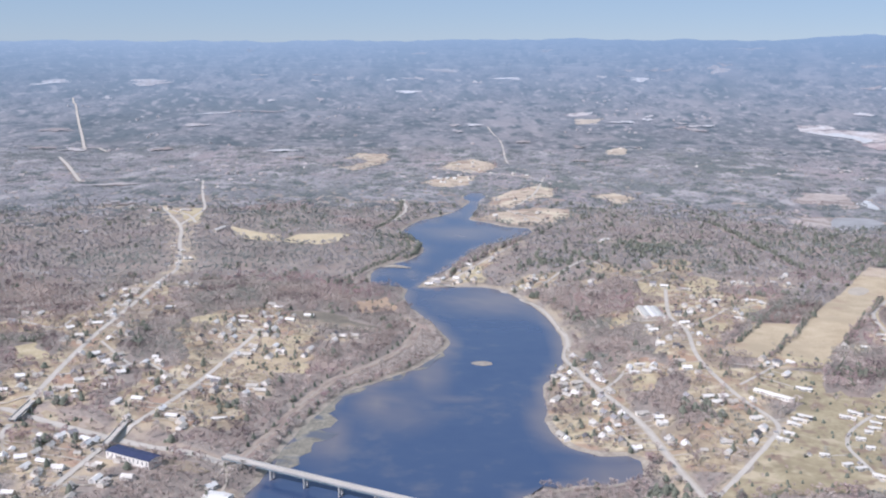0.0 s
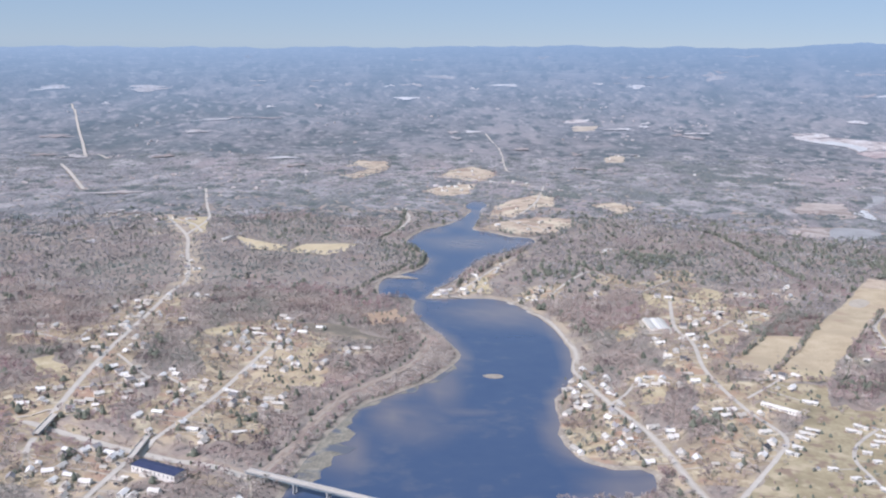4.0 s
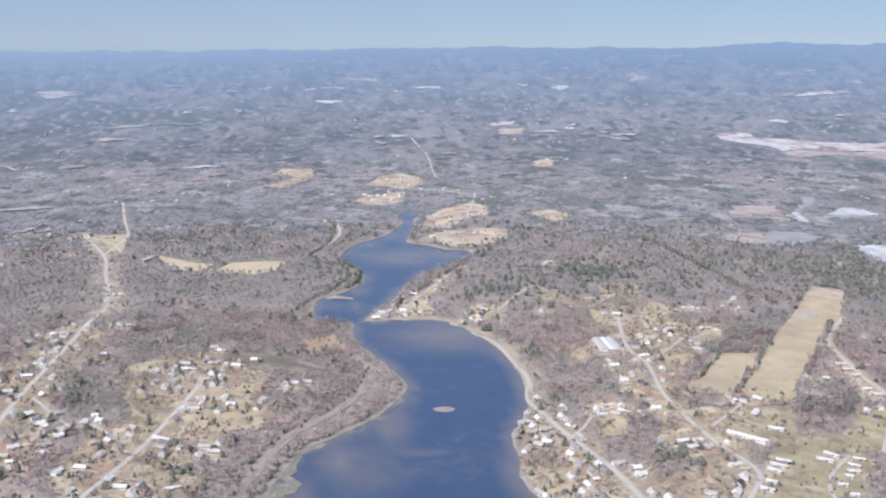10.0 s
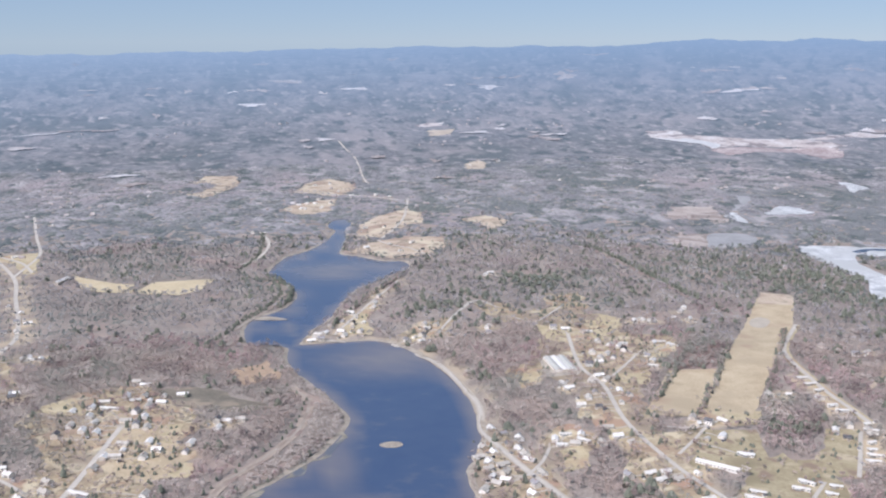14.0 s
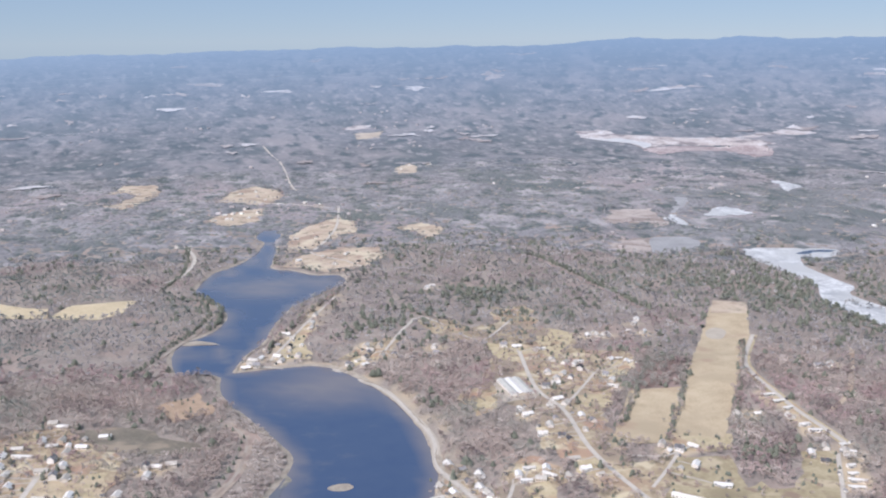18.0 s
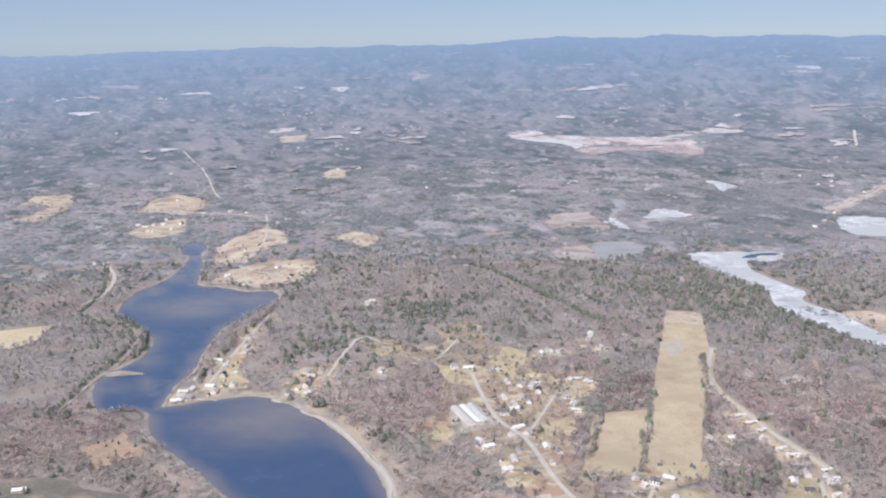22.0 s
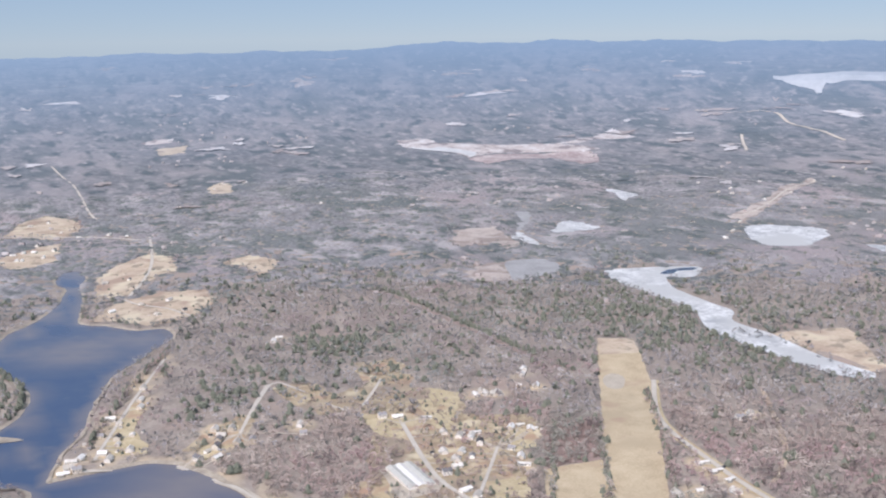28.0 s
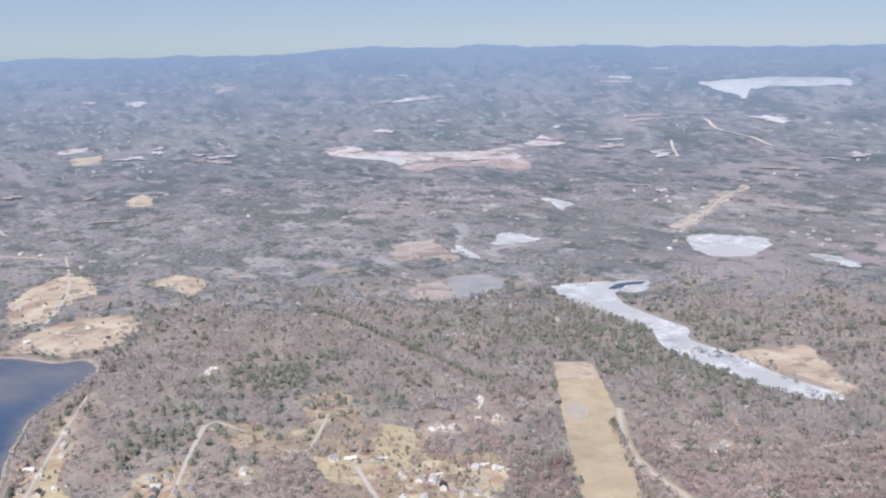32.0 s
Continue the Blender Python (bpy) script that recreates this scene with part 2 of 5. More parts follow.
HEDGE_FIELDS = [(545, 1421), (488, 1318), (435, 1232), (393, 1165)]
HEDGE_EAST = [(655, 1473), (577, 1340), (511, 1231), (468, 1138)]
HEDGE_SECOND = [(491, 1422), (423, 1313), (361, 1215)]
CAMP_PINES = [(12, 1620), (78, 1791), (140, 1912), (159, 1953)]
LINE_PINES = [(540, 2104), (560, 2079), (581, 1954), (591, 1824), (598, 1692), (606, 1657)]
TRAILER_GRASS_EAST = [(376, 1123), (439, 1122), (418, 1050), (462, 1039), (519, 1110), (550, 1102), (486, 992), (332, 1030)]
CLEARINGS_D = [(-1119, 9493, 93, 208), (-1057, 8568, 28, 168), (-853, 8301, 27, 158), (-771, 8742, 23, 176), (-377, 8196, 44, 232), (-204, 8687, 84, 305), (-223, 6758, 79, 157), (64, 10799, 176, 344), (312, 8221, 40, 316), (561, 8716, 113, 227), (870, 12286, 53, 367), (1692, 8349, 115, 178), (1027, 6750, 44, 113), (2313, 10890, 121, 306), (3000, 10585, 132, 583), (345, 5945, 25, 83), (-273, 17965, 118, 762), (-711, 5954, 22, 99), (-678, 5265, 70, 62), (967, 4768, 23, 84), (1037, 4393, 23, 72), (1075, 4272, 41, 68), (811, 4520, 53, 99)]
CLEARINGS_E = [(50, 4381, 32, 55), (136, 4389, 46, 55), (60, 4103, 21, 38), (488, 3688, 19, 47), (4998, 11143, 147, 454), (3478, 7385, 124, 318), (4783, 9162, 67, 260), (6398, 10501, 81, 363), (8850, 12249, 83, 533), (6242, 8456, 138, 382), (2713, 5536, 49, 68), (2229, 4167, 37, 78), (2909, 4705, 14, 107), (2595, 3863, 55, 87), (3643, 5381, 31, 123), (3572, 4854, 71, 103), (2136, 5079, 41, 109), (2519, 3479, 34, 103)]
YARD_A = [(-244, 1243), (-208, 1239), (-170, 1230), (-178, 1182), (-236, 1194)]
YARD_B = [(-215, 1154), (-151, 1131), (-160, 1100), (-219, 1104)]
YARD_C = [(-525, 1186), (-505, 1205), (-462, 1143), (-491, 1125)]
YARD_D = [(-343, 1319), (-306, 1343), (-285, 1280), (-327, 1287)]
YARD_E = [(236, 1356), (270, 1373), (247, 1313), (222, 1300)]
YARD_F = [(389, 1577), (438, 1558), (384, 1467), (368, 1479)]
YARD_G = [(421, 1415), (446, 1441), (460, 1417), (442, 1379), (415, 1393)]
YARD_H = [(353, 1331), (396, 1320), (374, 1275), (341, 1289)]
YARD_I = [(147, 982), (167, 983), (151, 929), (115, 907), (116, 943)]
YARD_J = [(221, 1110), (246, 1121), (237, 1062), (208, 1061)]
YARD_K = [(18, 1587), (78, 1739), (92, 1732), (65, 1649), (68, 1575)]
YARD_L = [(117, 1553), (172, 1590), (169, 1549), (117, 1523)]
YARD_M = [(410, 1194), (469, 1171), (452, 1134), (386, 1143)]
YARD_N = [(287, 1187), (303, 1165), (296, 1112), (275, 1118)]
YARD_O = [(308, 1561), (358, 1516), (327, 1457), (301, 1499)]
YARD_P = [(419, 1607), (444, 1570), (410, 1514), (390, 1547)]
VERGE_A = [(-465, 995), (-415, 989), (-345, 955), (-308, 925), (-350, 920), (-409, 942), (-443, 945)]
VERGE_B = [(-295, 918), (-246, 899), (-203, 873), (-189, 851), (-240, 872), (-282, 891)]
WET_MEADOW = [(-215, 1367), (-147, 1360), (-73, 1287), (-123, 1267), (-186, 1291)]
FIELD_HEAD = [(724, 1684), (770, 1658), (737, 1600), (685, 1618)]
ARENA = [(637, 1541), (658, 1550), (663, 1531), (639, 1500), (622, 1508)]
SECOND_FIELD = [(337, 1181), (421, 1328), (484, 1317), (397, 1163), (361, 1165)]
BRUSH_PATCH = [(424, 1331), (476, 1421), (538, 1412), (485, 1319)]
MARSH = [(1574, 4486), (1727, 4582), (1664, 4253), (1827, 4069), (2030, 4013), (2123, 3863), (2128, 3765), (2039, 3730), (1944, 3819), (1716, 3853), (1565, 3762), (1580, 3893), (1529, 4071), (1493, 4222)]
PARK_LOOP = [(445, 989), (404, 942), (383, 899), (381, 860), (381, 815)]
PARK_LANE = [(549, 1099), (509, 1034), (483, 993)]
LANE_A = [(169, 1572), (208, 1644), (241, 1703), (253, 1709), (272, 1658)]
LANE_B = [(283, 1607), (310, 1573), (380, 1670)]
LANE_C = [(-468, 1003), (-426, 1016)]
LANE_D = [(-434, 1078), (-380, 1100), (-348, 1129), (-306, 1090)]
LANE_E = [(-423, 1208), (-380, 1145), (-360, 1120)]
LANE_F = [(-584, 1311), (-549, 1298), (-502, 1273), (-499, 1328)]
LANE_G = [(330, 1068), (367, 1108), (406, 1157)]
LANE_H = [(171, 1060), (194, 1090), (209, 1120)]
LANE_I = [(413, 1152), (374, 1131), (335, 1140)]
LANE_J = [(-614, 2222), (-549, 2144), (-508, 2049)]
VILLAGE_GROUND = [(-52, 2696), (8, 2791), (93, 2863), (69, 2673), (20, 2625), (-28, 2616)]
POINT_LANE = [(144, 2284), (163, 2229), (201, 2177), (232, 2101)]
ROAD_WEDGE = [(-629, 2222), (-535, 2230), (-499, 2038), (-514, 2030), (-556, 2124)]
MARSH_RED = [(1549, 3745), (1698, 3817), (1932, 3800), (2037, 3767), (2062, 3687), (1913, 3442), (1811, 3404), (1840, 3602), (1697, 3639), (1556, 3585)]
MARSH_ICE = [(1496, 4242), (1542, 4103), (1614, 4097), (1651, 3891), (1575, 3769), (1580, 3893), (1522, 4056)]
MARSH_NORTH = [(2051, 3977), (2154, 3998), (2534, 4327), (2584, 4232), (2507, 4063), (2360, 4063), (2142, 3936)]
POND_A_REEDS = [(1172, 2723), (1195, 2686), (1134, 2580), (1074, 2511), (1057, 2513), (1118, 2609)]
PINK_FLAT = [(734, 2147), (820, 2225), (880, 2234), (844, 2175), (805, 2077), (726, 2100)]
PATCH_W = [(619, 5228), (706, 5324), (786, 5284), (755, 5136), (650, 5135)]
FAR_YARD = [(560, 3508), (638, 3640), (648, 3553), (604, 3369), (544, 3371)]
DARK_BAY = [(1078, 2000), (1110, 2020), (1145, 2022), (1172, 2006), (1150, 1996), (1120, 2002), (1100, 1990)]
CUT_CROSS = [(-1266, 3320), (-1247, 3412), (-1205, 3510), (-1119, 3361)]
LAKE_TWO_E = [(1617, 2011), (1649, 1980), (1639, 1907), (1590, 1868), (1598, 1964)]
REEDS = [(7, 1236), (-7, 1168), (-49, 1110), (-87, 1070), (-108, 1033), (-116, 994), (-104, 973), (-124, 949), (-104, 932), (-127, 884), (-137, 848), (-156, 845), (-153, 875), (-142, 947), (-130, 987), (-111, 1050), (-75, 1095), (-36, 1141), (-9, 1193)]
BEND_PINES = [(-85, 1996), (-61, 1933), (-46, 1866), (-50, 1805), (-67, 1761)]
SETTLED_TOWN = [(-357, 1266), (-308, 1356), (-232, 1383), (-193, 1325), (-157, 1265), (-167, 1118), (-203, 1067), (-225, 1014), (-185, 947), (-217, 937), (-282, 949), (-317, 936), (-342, 979), (-337, 1098), (-303, 1121), (-312, 1198)]
SETTLED_STREET = [(-494, 1369), (-477, 1480), (-417, 1514), (-385, 1396), (-398, 1279), (-401, 1161), (-425, 1091), (-396, 1111), (-365, 1058), (-379, 1023), (-422, 991), (-470, 978), (-505, 1035), (-514, 1086), (-472, 1111), (-461, 1219), (-496, 1259), (-577, 1241), (-610, 1294), (-521, 1332)]
SETTLED_HIGHWAY = [(-479, 971), (-419, 983), (-393, 976), (-338, 946), (-313, 919), (-272, 885), (-200, 839), (-239, 833), (-301, 872), (-356, 914), (-390, 917), (-419, 906), (-435, 867)]
SETTLED_SOUTH = [(-430, 855), (-409, 909), (-372, 913), (-319, 880), (-322, 846), (-325, 832), (-419, 828)]
SETTLED_SHORE = [(124, 1137), (152, 1193), (172, 1169), (189, 1115), (236, 1181), (262, 1157), (258, 1112), (225, 1081), (192, 1066), (199, 999), (212, 953), (212, 897), (181, 890), (143, 890), (119, 907), (110, 967), (112, 1038)]
SETTLED_HILL = [(318, 1529), (365, 1506), (427, 1498), (463, 1447), (420, 1364), (351, 1236), (333, 1125), (394, 1132), (361, 1059), (328, 1068), (332, 1002), (334, 955), (309, 900), (272, 869), (255, 882), (287, 942), (283, 1004), (269, 1039), (284, 1125), (260, 1191), (288, 1282), (268, 1337), (238, 1334), (212, 1353), (261, 1420)]
SETTLED_LOW = [(234, 963), (281, 975), (293, 944), (285, 877), (257, 842), (214, 848), (199, 878)]
SETTLED_POINT = [(102, 1565), (141, 1598), (188, 1621), (191, 1600), (158, 1547), (116, 1546)]
SETTLED_UPPER = [(311, 1568), (339, 1600), (387, 1624), (359, 1676), (376, 1752), (432, 1741), (406, 1629), (439, 1559), (419, 1498), (473, 1467), (476, 1418), (453, 1392), (420, 1410), (379, 1342), (330, 1296), (304, 1308), (315, 1426), (317, 1500)]
SETTLED_WOOD = [(236, 1694), (285, 1696), (307, 1641), (373, 1671), (376, 1636), (310, 1565), (264, 1582), (239, 1649)]
NURSERY_YARD = [(271, 1406), (308, 1407), (318, 1349), (303, 1328), (263, 1329)]
LAKE_STRIP = [(1569, 2389), (1669, 2430), (1850, 2541), (2013, 2664), (2258, 2806), (2225, 2739), (1943, 2552), (1778, 2445), (1648, 2365), (1583, 2347)]
POND_PATH = [(747, 2182), (685, 2150), (656, 2124), (627, 2051)]
HOUSES_LAKE = [(1758, 2639), (1770, 2599), (1827, 2672), (1789, 2497), (1921, 2540), (2214, 2747), (2445, 2856), (2479, 2796), (2321, 2775), (1819, 2798), (2009, 2754)]

# ---------------------------------------------------------------- ground shape
MID = np.array((-65.0, 250.0))
NEAR, DEEP = 3000.0, 1650.0


def catmull(points, step, closed=False):
    """A smooth line through the points, with a vertex about every step metres."""
    p = np.array(points, float)
    n = len(p)
    out = []
    for i in range(n if closed else n - 1):
        a, b, c, d = (p[(i + k) % n] if closed else p[min(max(i + k, 0), n - 1)] for k in (-1, 0, 1, 2))
        m = max(1, int(np.linalg.norm(c - b) / step))
        u = np.arange(m)[:, None] / m
        out.append(0.5 * (2 * b + (c - a) * u + (2 * a - 5 * b + 4 * c - d) * u**2 + (3 * b - a - 3 * c + d) * u**3))
    if not closed:
        out.append(p[-1:])
    return np.concatenate(out)


def dense(outline, step):
    """The same straight-sided outline with more vertices."""
    p = np.array(outline, float)
    out = []
    for a, b in zip(p, np.roll(p, -1, 0)):
        m = max(1, int(np.linalg.norm(b - a) / step))
        out.append(a + (b - a) * np.arange(m)[:, None] / m)
    return np.concatenate(out)


def ragged(line, size, scale, seed):
    """Moves the vertices of an outline about by smooth noise."""
    return np.array([(x + size * noise.noise((x / scale, y / scale, seed)), y + size * noise.noise((x / scale, y / scale, seed + 31.7))) for x, y in line])


def inside(px, py, poly):
    hit = np.zeros(px.shape, bool)
    q = np.roll(poly, -1, 0)
    for (x0, y0), (x1, y1) in zip(poly, q):
        if y0 != y1:
            hit ^= ((y0 > py) != (y1 > py)) & (px < (x1 - x0) * (py - y0) / (y1 - y0) + x0)
    return hit


def from_line(px, py, line, closed=False):
    """The distance of points from a line."""
    best = np.full(px.shape, 1e9)
    q = np.roll(line, -1, 0)
    for (x0, y0), (x1, y1) in list(zip(line, q))[: None if closed else -1]:
        dx, dy = x1 - x0, y1 - y0
        u = np.clip(((px - x0) * dx + (py - y0) * dy) / max(dx * dx + dy * dy, 1e-9), 0, 1)
        best = np.minimum(best, (px - x0 - u * dx) ** 2 + (py - y0 - u * dy) ** 2)
    return np.sqrt(best)


def waves(x, y, scale, seed):
    """Smooth noise of about -1 to 1, from a few sines."""
    rng = np.random.RandomState(seed)
    v = np.zeros(np.shape(x))
    for k in range(7):
        a, ph, f = rng.uniform(0, 6.283), rng.uniform(0, 6.283), rng.uniform(0.6, 1.9)
        v = v + np.sin((np.cos(a) * x + np.sin(a) * y) * f * 6.283 / scale + ph) / (0.7 + f)
    return v / 3.2


RIVER = ragged(np.concatenate([catmull([(-40, -1900), (-230, -1350), (-330, -800), (-300, -250), (-215, 200), (-175, 560)] + LEFT_BANK, 14), catmull(RIGHT_BANK + [(66, 560), (48, 200), (-20, -250), (-60, -800), (40, -1350), (230, -1900)], 14)]), 5, 30, 1)
LAKES = [ragged(catmull(o, 14, True), 5, 40, 2) for o in (LAKE, POND_A, POND_B, POND_C, POND_D, LAKE_TWO, LAKE_TWO_E)]


WATERS = [(line, line[::skip], line.min(0) - 420, line.max(0) + 420) for line, skip in [(RIVER, 2)] + [(lake, 1) for lake in LAKES]]


def shore_distance(x, y):
    """Metres from the nearest near water, below nought inside it."""
    x, y = np.asarray(x, float), np.asarray(y, float)
    d = np.full(x.shape, 420.0)
    for line, thin, lo, hi in WATERS:
        sel = (x > lo[0]) & (x < hi[0]) & (y > lo[1]) & (y < hi[1])
        if sel.any():
            px, py = x[sel], y[sel]
            e = from_line(px, py, thin, True)
            d[sel] = np.minimum(d[sel], np.where(inside(px, py, line), -e, e))
    return d


def land_height(x, y):
    x, y = np.asarray(x, float), np.asarray(y, float)
    d = shore_distance(x, y)
    far = np.hypot(x - MID[0], y - MID[1])
    rise = np.clip(d / 160, 0, 1)
    rise = rise * rise * (3 - 2 * rise)
    hills = 7 + 6 * waves(x, y, 420, 3) + np.clip((far - 1800) / 2500, 0, 1) * 22 * (waves(x, y, 900, 4) + 0.3)
    turn = np.degrees(np.arctan2(x - MID[0], y - MID[1]))
    ridge = 30 * np.exp(-((turn - 24.5) / 3.2) ** 2) + 24 * np.exp(-((turn - 31) / 3.5) ** 2) + 16 * np.exp(-((turn - 38) / 4) ** 2) + 8 * np.exp(-((turn - 8) / 6) ** 2)
    scale = np.clip((far - 8000) / 12000, 0, 1)
    hills = hills + scale * far / 4600 * (0.85 * ridge + 2.5 * np.sin(turn * 0.9) + 1.4 * np.sin(turn * 2.3 + 1) + 1.3 * np.sin(turn * 4.7) + 0.8 * np.sin(turn * 9.1 + 2))
    hills = hills + np.clip((far - 4000) / 4000, 0, 1) * far / 4600 * 9 * waves(x, y, 2600, 6)
    cut = np.zeros(x.shape)
    sel = (x > -520) & (x < -190) & (y > 830) & (y < 1040)
    if sel.any():
        off = from_line(x[sel], y[sel], np.array(HIGHWAY, float))
        cut[sel] = 4.6 * np.clip((24 - off) / 14, 0, 1) * np.clip((-225 - x[sel]) / 50, 0, 1)
    hills = hills - cut
    return np.where(d < 0, np.maximum(-3, d * 0.25) - 0.3, np.minimum(0.25 + d * 0.09, 1.5) + rise * np.where(far > 4000, hills, np.maximum(hills, 1)))


# where the far land is drawn in towards: the stretch of the flight that looks that way (turn, x, y, height); heights
# adjusted to fit the camera's horizon
FOLD = np.array([(-180, -60, 250, 425), (-60, -30, -5, 405), (-25, -38, 0, 406), (-10, -48, 55, 413), (0, -55, 140, 425), (15, -65, 270, 438), (30, -74, 360, 445), (45, -79, 480, 450), (60, -78, 540, 453), (180, -60, 250, 425)], float)


def folded(x, y, h):
    """Places: true up to NEAR from the flight, beyond that drawn in along the line of sight."""
    x, y, h = (np.asarray(v, float) for v in (x, y, h))
    turn = np.degrees(np.arctan2(x - MID[0], y - MID[1]))
    cx, cy, cz = (np.interp(turn, FOLD[:, 0], FOLD[:, i]) for i in (1, 2, 3))
    d = np.maximum(np.hypot(x - cx, y - cy), 1e-6)
    e = np.where(d > NEAR, NEAR + DEEP * (1 - np.exp(-np.maximum(d - NEAR, 0) / DEEP)), d)
    k = e / d
    return np.stack([cx + (x - cx) * k, cy + (y - cy) * k, cz * (1 - k) + h * k], -1)


GRID_X, GRID_Y = np.arange(-800, 1640, 8.0), np.arange(700, 3000, 8.0)
grid_x, grid_y = np.meshgrid(GRID_X, GRID_Y)
GRID_H, GRID_S = (f(grid_x.ravel(), grid_y.ravel()).reshape(grid_x.shape) for f in (land_height, shore_distance))


def on_grid(grid, x, y):
    i, j = min(max(int((y - 700) / 8), 0), len(GRID_Y) - 2), min(max(int((x + 800) / 8), 0), len(GRID_X) - 2)
    u, v = (x + 800) / 8 - j, (y - 700) / 8 - i
    return float((grid[i, j] * (1 - u) + grid[i, j + 1] * u) * (1 - v) + (grid[i + 1, j] * (1 - u) + grid[i + 1, j + 1] * u) * v)


def height_at(x, y):
    inner = -790 < x < 1610 and 710 < y < 2980
    return on_grid(GRID_H, x, y) if inner else float(land_height(np.array([x]), np.array([y]))[0])


def shore_at(x, y):
    return on_grid(GRID_S, x, y)


def mesh_of(name, co, faces, material, smooth=False):
    me = bpy.data.meshes.new(name)
    co, faces = np.asarray(co, np.float32), np.asarray(faces, np.int32)
    me.vertices.add(len(co))
    me.vertices.foreach_set("co", co.ravel())
    me.loops.add(faces.size)
    me.loops.foreach_set("vertex_index", faces.ravel())
    me.polygons.add(len(faces))
    me.polygons.foreach_set("loop_start", np.arange(0, faces.size, faces.shape[1], dtype=np.int32))
    me.polygons.foreach_set("use_smooth", np.full(len(faces), smooth))
    me.materials.append(material)
    me.update()
    me.validate()
    return me


def add_values(me, name, values):
    a = me.attributes.new(name, "FLOAT", "POINT")
    a.data.foreach_set("value", np.asarray(values, np.float32))


# ---------------------------------------------------------------- materials
def paint(name, stops, scale=1.0, rough=0.9, bump=0.0, fine=8.0, metal=0.0, mottle=(), island=0.0, thing=0.0, squash=1.0):
    """A node material: a colour ramp over two scales of noise. scale: metres of the large one; fine: how many times smaller the other."""
    m = bpy.data.materials.new(name)
    m.use_nodes = True
    n, link = m.node_tree.nodes, m.node_tree.links.new
    b = n["Principled BSDF"]
    b.inputs["Roughness"].default_value, b.inputs["Metallic"].default_value = rough, metal
    g = n.new("ShaderNodeNewGeometry")
    where = g.outputs["Position"]
    if squash != 1.0:
        flat = n.new("ShaderNodeMapping")
        flat.inputs["Rotation"].default_value, flat.inputs["Scale"].default_value = (0.0, 0.0, radians(14)), (1.0, squash, 1.1 / squash)
        link(where, flat.inputs["Vector"])
        where = flat.outputs[0]
    big, small, ramp = n.new("ShaderNodeTexNoise"), n.new("ShaderNodeTexNoise"), n.new("ShaderNodeValToRGB")
    for tex, k, detail in ((big, 1 / scale, 3), (small, fine / scale, 4)):
        tex.inputs["Scale"].default_value, tex.inputs["Detail"].default_value = k, detail
        link(where, tex.inputs["Vector"])
    mix = n.new("ShaderNodeMix")
    mix.inputs[0].default_value = 0.45
    link(big.outputs["Fac"], mix.inputs[2])
    link(small.outputs["Fac"], mix.inputs[3])
    value = mix.outputs[0]
    for amount, source in ((island, g.outputs["Random Per Island"]), (thing, None)):
        if amount:
            if source is None:
                source = n.new("ShaderNodeObjectInfo").outputs["Random"]
            add = n.new("ShaderNodeMath")
            add.operation = "MULTIPLY_ADD"
            add.inputs[1].default_value = amount
            shift = n.new("ShaderNodeMath")
            shift.operation, shift.inputs[1].default_value = "SUBTRACT", amount / 2
            link(source, add.inputs[0])
            link(value, add.inputs[2])
            link(add.outputs[0], shift.inputs[0])
            value = shift.outputs[0]
    link(value, ramp.inputs["Fac"])
    e = ramp.color_ramp.elements
    while len(e) < len(stops):
        e.new(0.5)
    for el, (at, c) in zip(e, stops):
        el.position, el.color = at, (*c, 1)
    colour = ramp.outputs["Color"]
    for k, (size, tint, low, high) in enumerate(mottle):
        wide, span, blend = n.new("ShaderNodeTexNoise"), n.new("ShaderNodeMapRange"), n.new("ShaderNodeMix")
        wide.inputs["Scale"].default_value, wide.inputs["Detail"].default_value = 1 / size, 2.5
        shift = n.new("ShaderNodeVectorMath")
        shift.inputs[1].default_value = (311.0 * k, 97.0, 50.0 * k)
        link(where, shift.inputs[0])
        link(shift.outputs[0], wide.inputs["Vector"])
        span.inputs[1].default_value, span.inputs[2].default_value = low, high
        blend.data_type, blend.inputs[7].default_value = "RGBA", (*tint, 1)
        link(wide.outputs["Fac"], span.inputs[0])
        link(span.outputs[0], blend.inputs[0])
        link(colour, blend.inputs[6])
        colour = blend.outputs[2]
    link(colour, b.inputs["Base Color"])
    if bump:
        bp = n.new("ShaderNodeBump")
        bp.inputs["Strength"].default_value, bp.inputs["Distance"].default_value = 0.6, bump
        link(small.outputs["Fac"], bp.inputs["Height"])
        link(bp.outputs["Normal"], b.inputs["Normal"])
    return m


def toned(m, name, other, low=0.0, high=1.0):
    """Mixes the material's colour with other where the mesh's own value of that name is high."""
    n, link = m.node_tree.nodes, m.node_tree.links.new
    b = n["Principled BSDF"]
    a, mix, ramp = n.new("ShaderNodeAttribute"), n.new("ShaderNodeMix"), n.new("ShaderNodeMapRange")
    a.attribute_name, mix.data_type = name, "RGBA"
    ramp.inputs[1].default_value, ramp.inputs[2].default_value = low, high
    link(a.outputs["Fac"], ramp.inputs[0])
    old = b.inputs["Base Color"].links[0].from_socket
    link(ramp.outputs[0], mix.inputs[0])
    link(old, mix.inputs[6])
    if isinstance(other, tuple):
        mix.inputs[7].default_value = (*other, 1)
    link(mix.outputs[2], b.inputs["Base Color"])
    return m


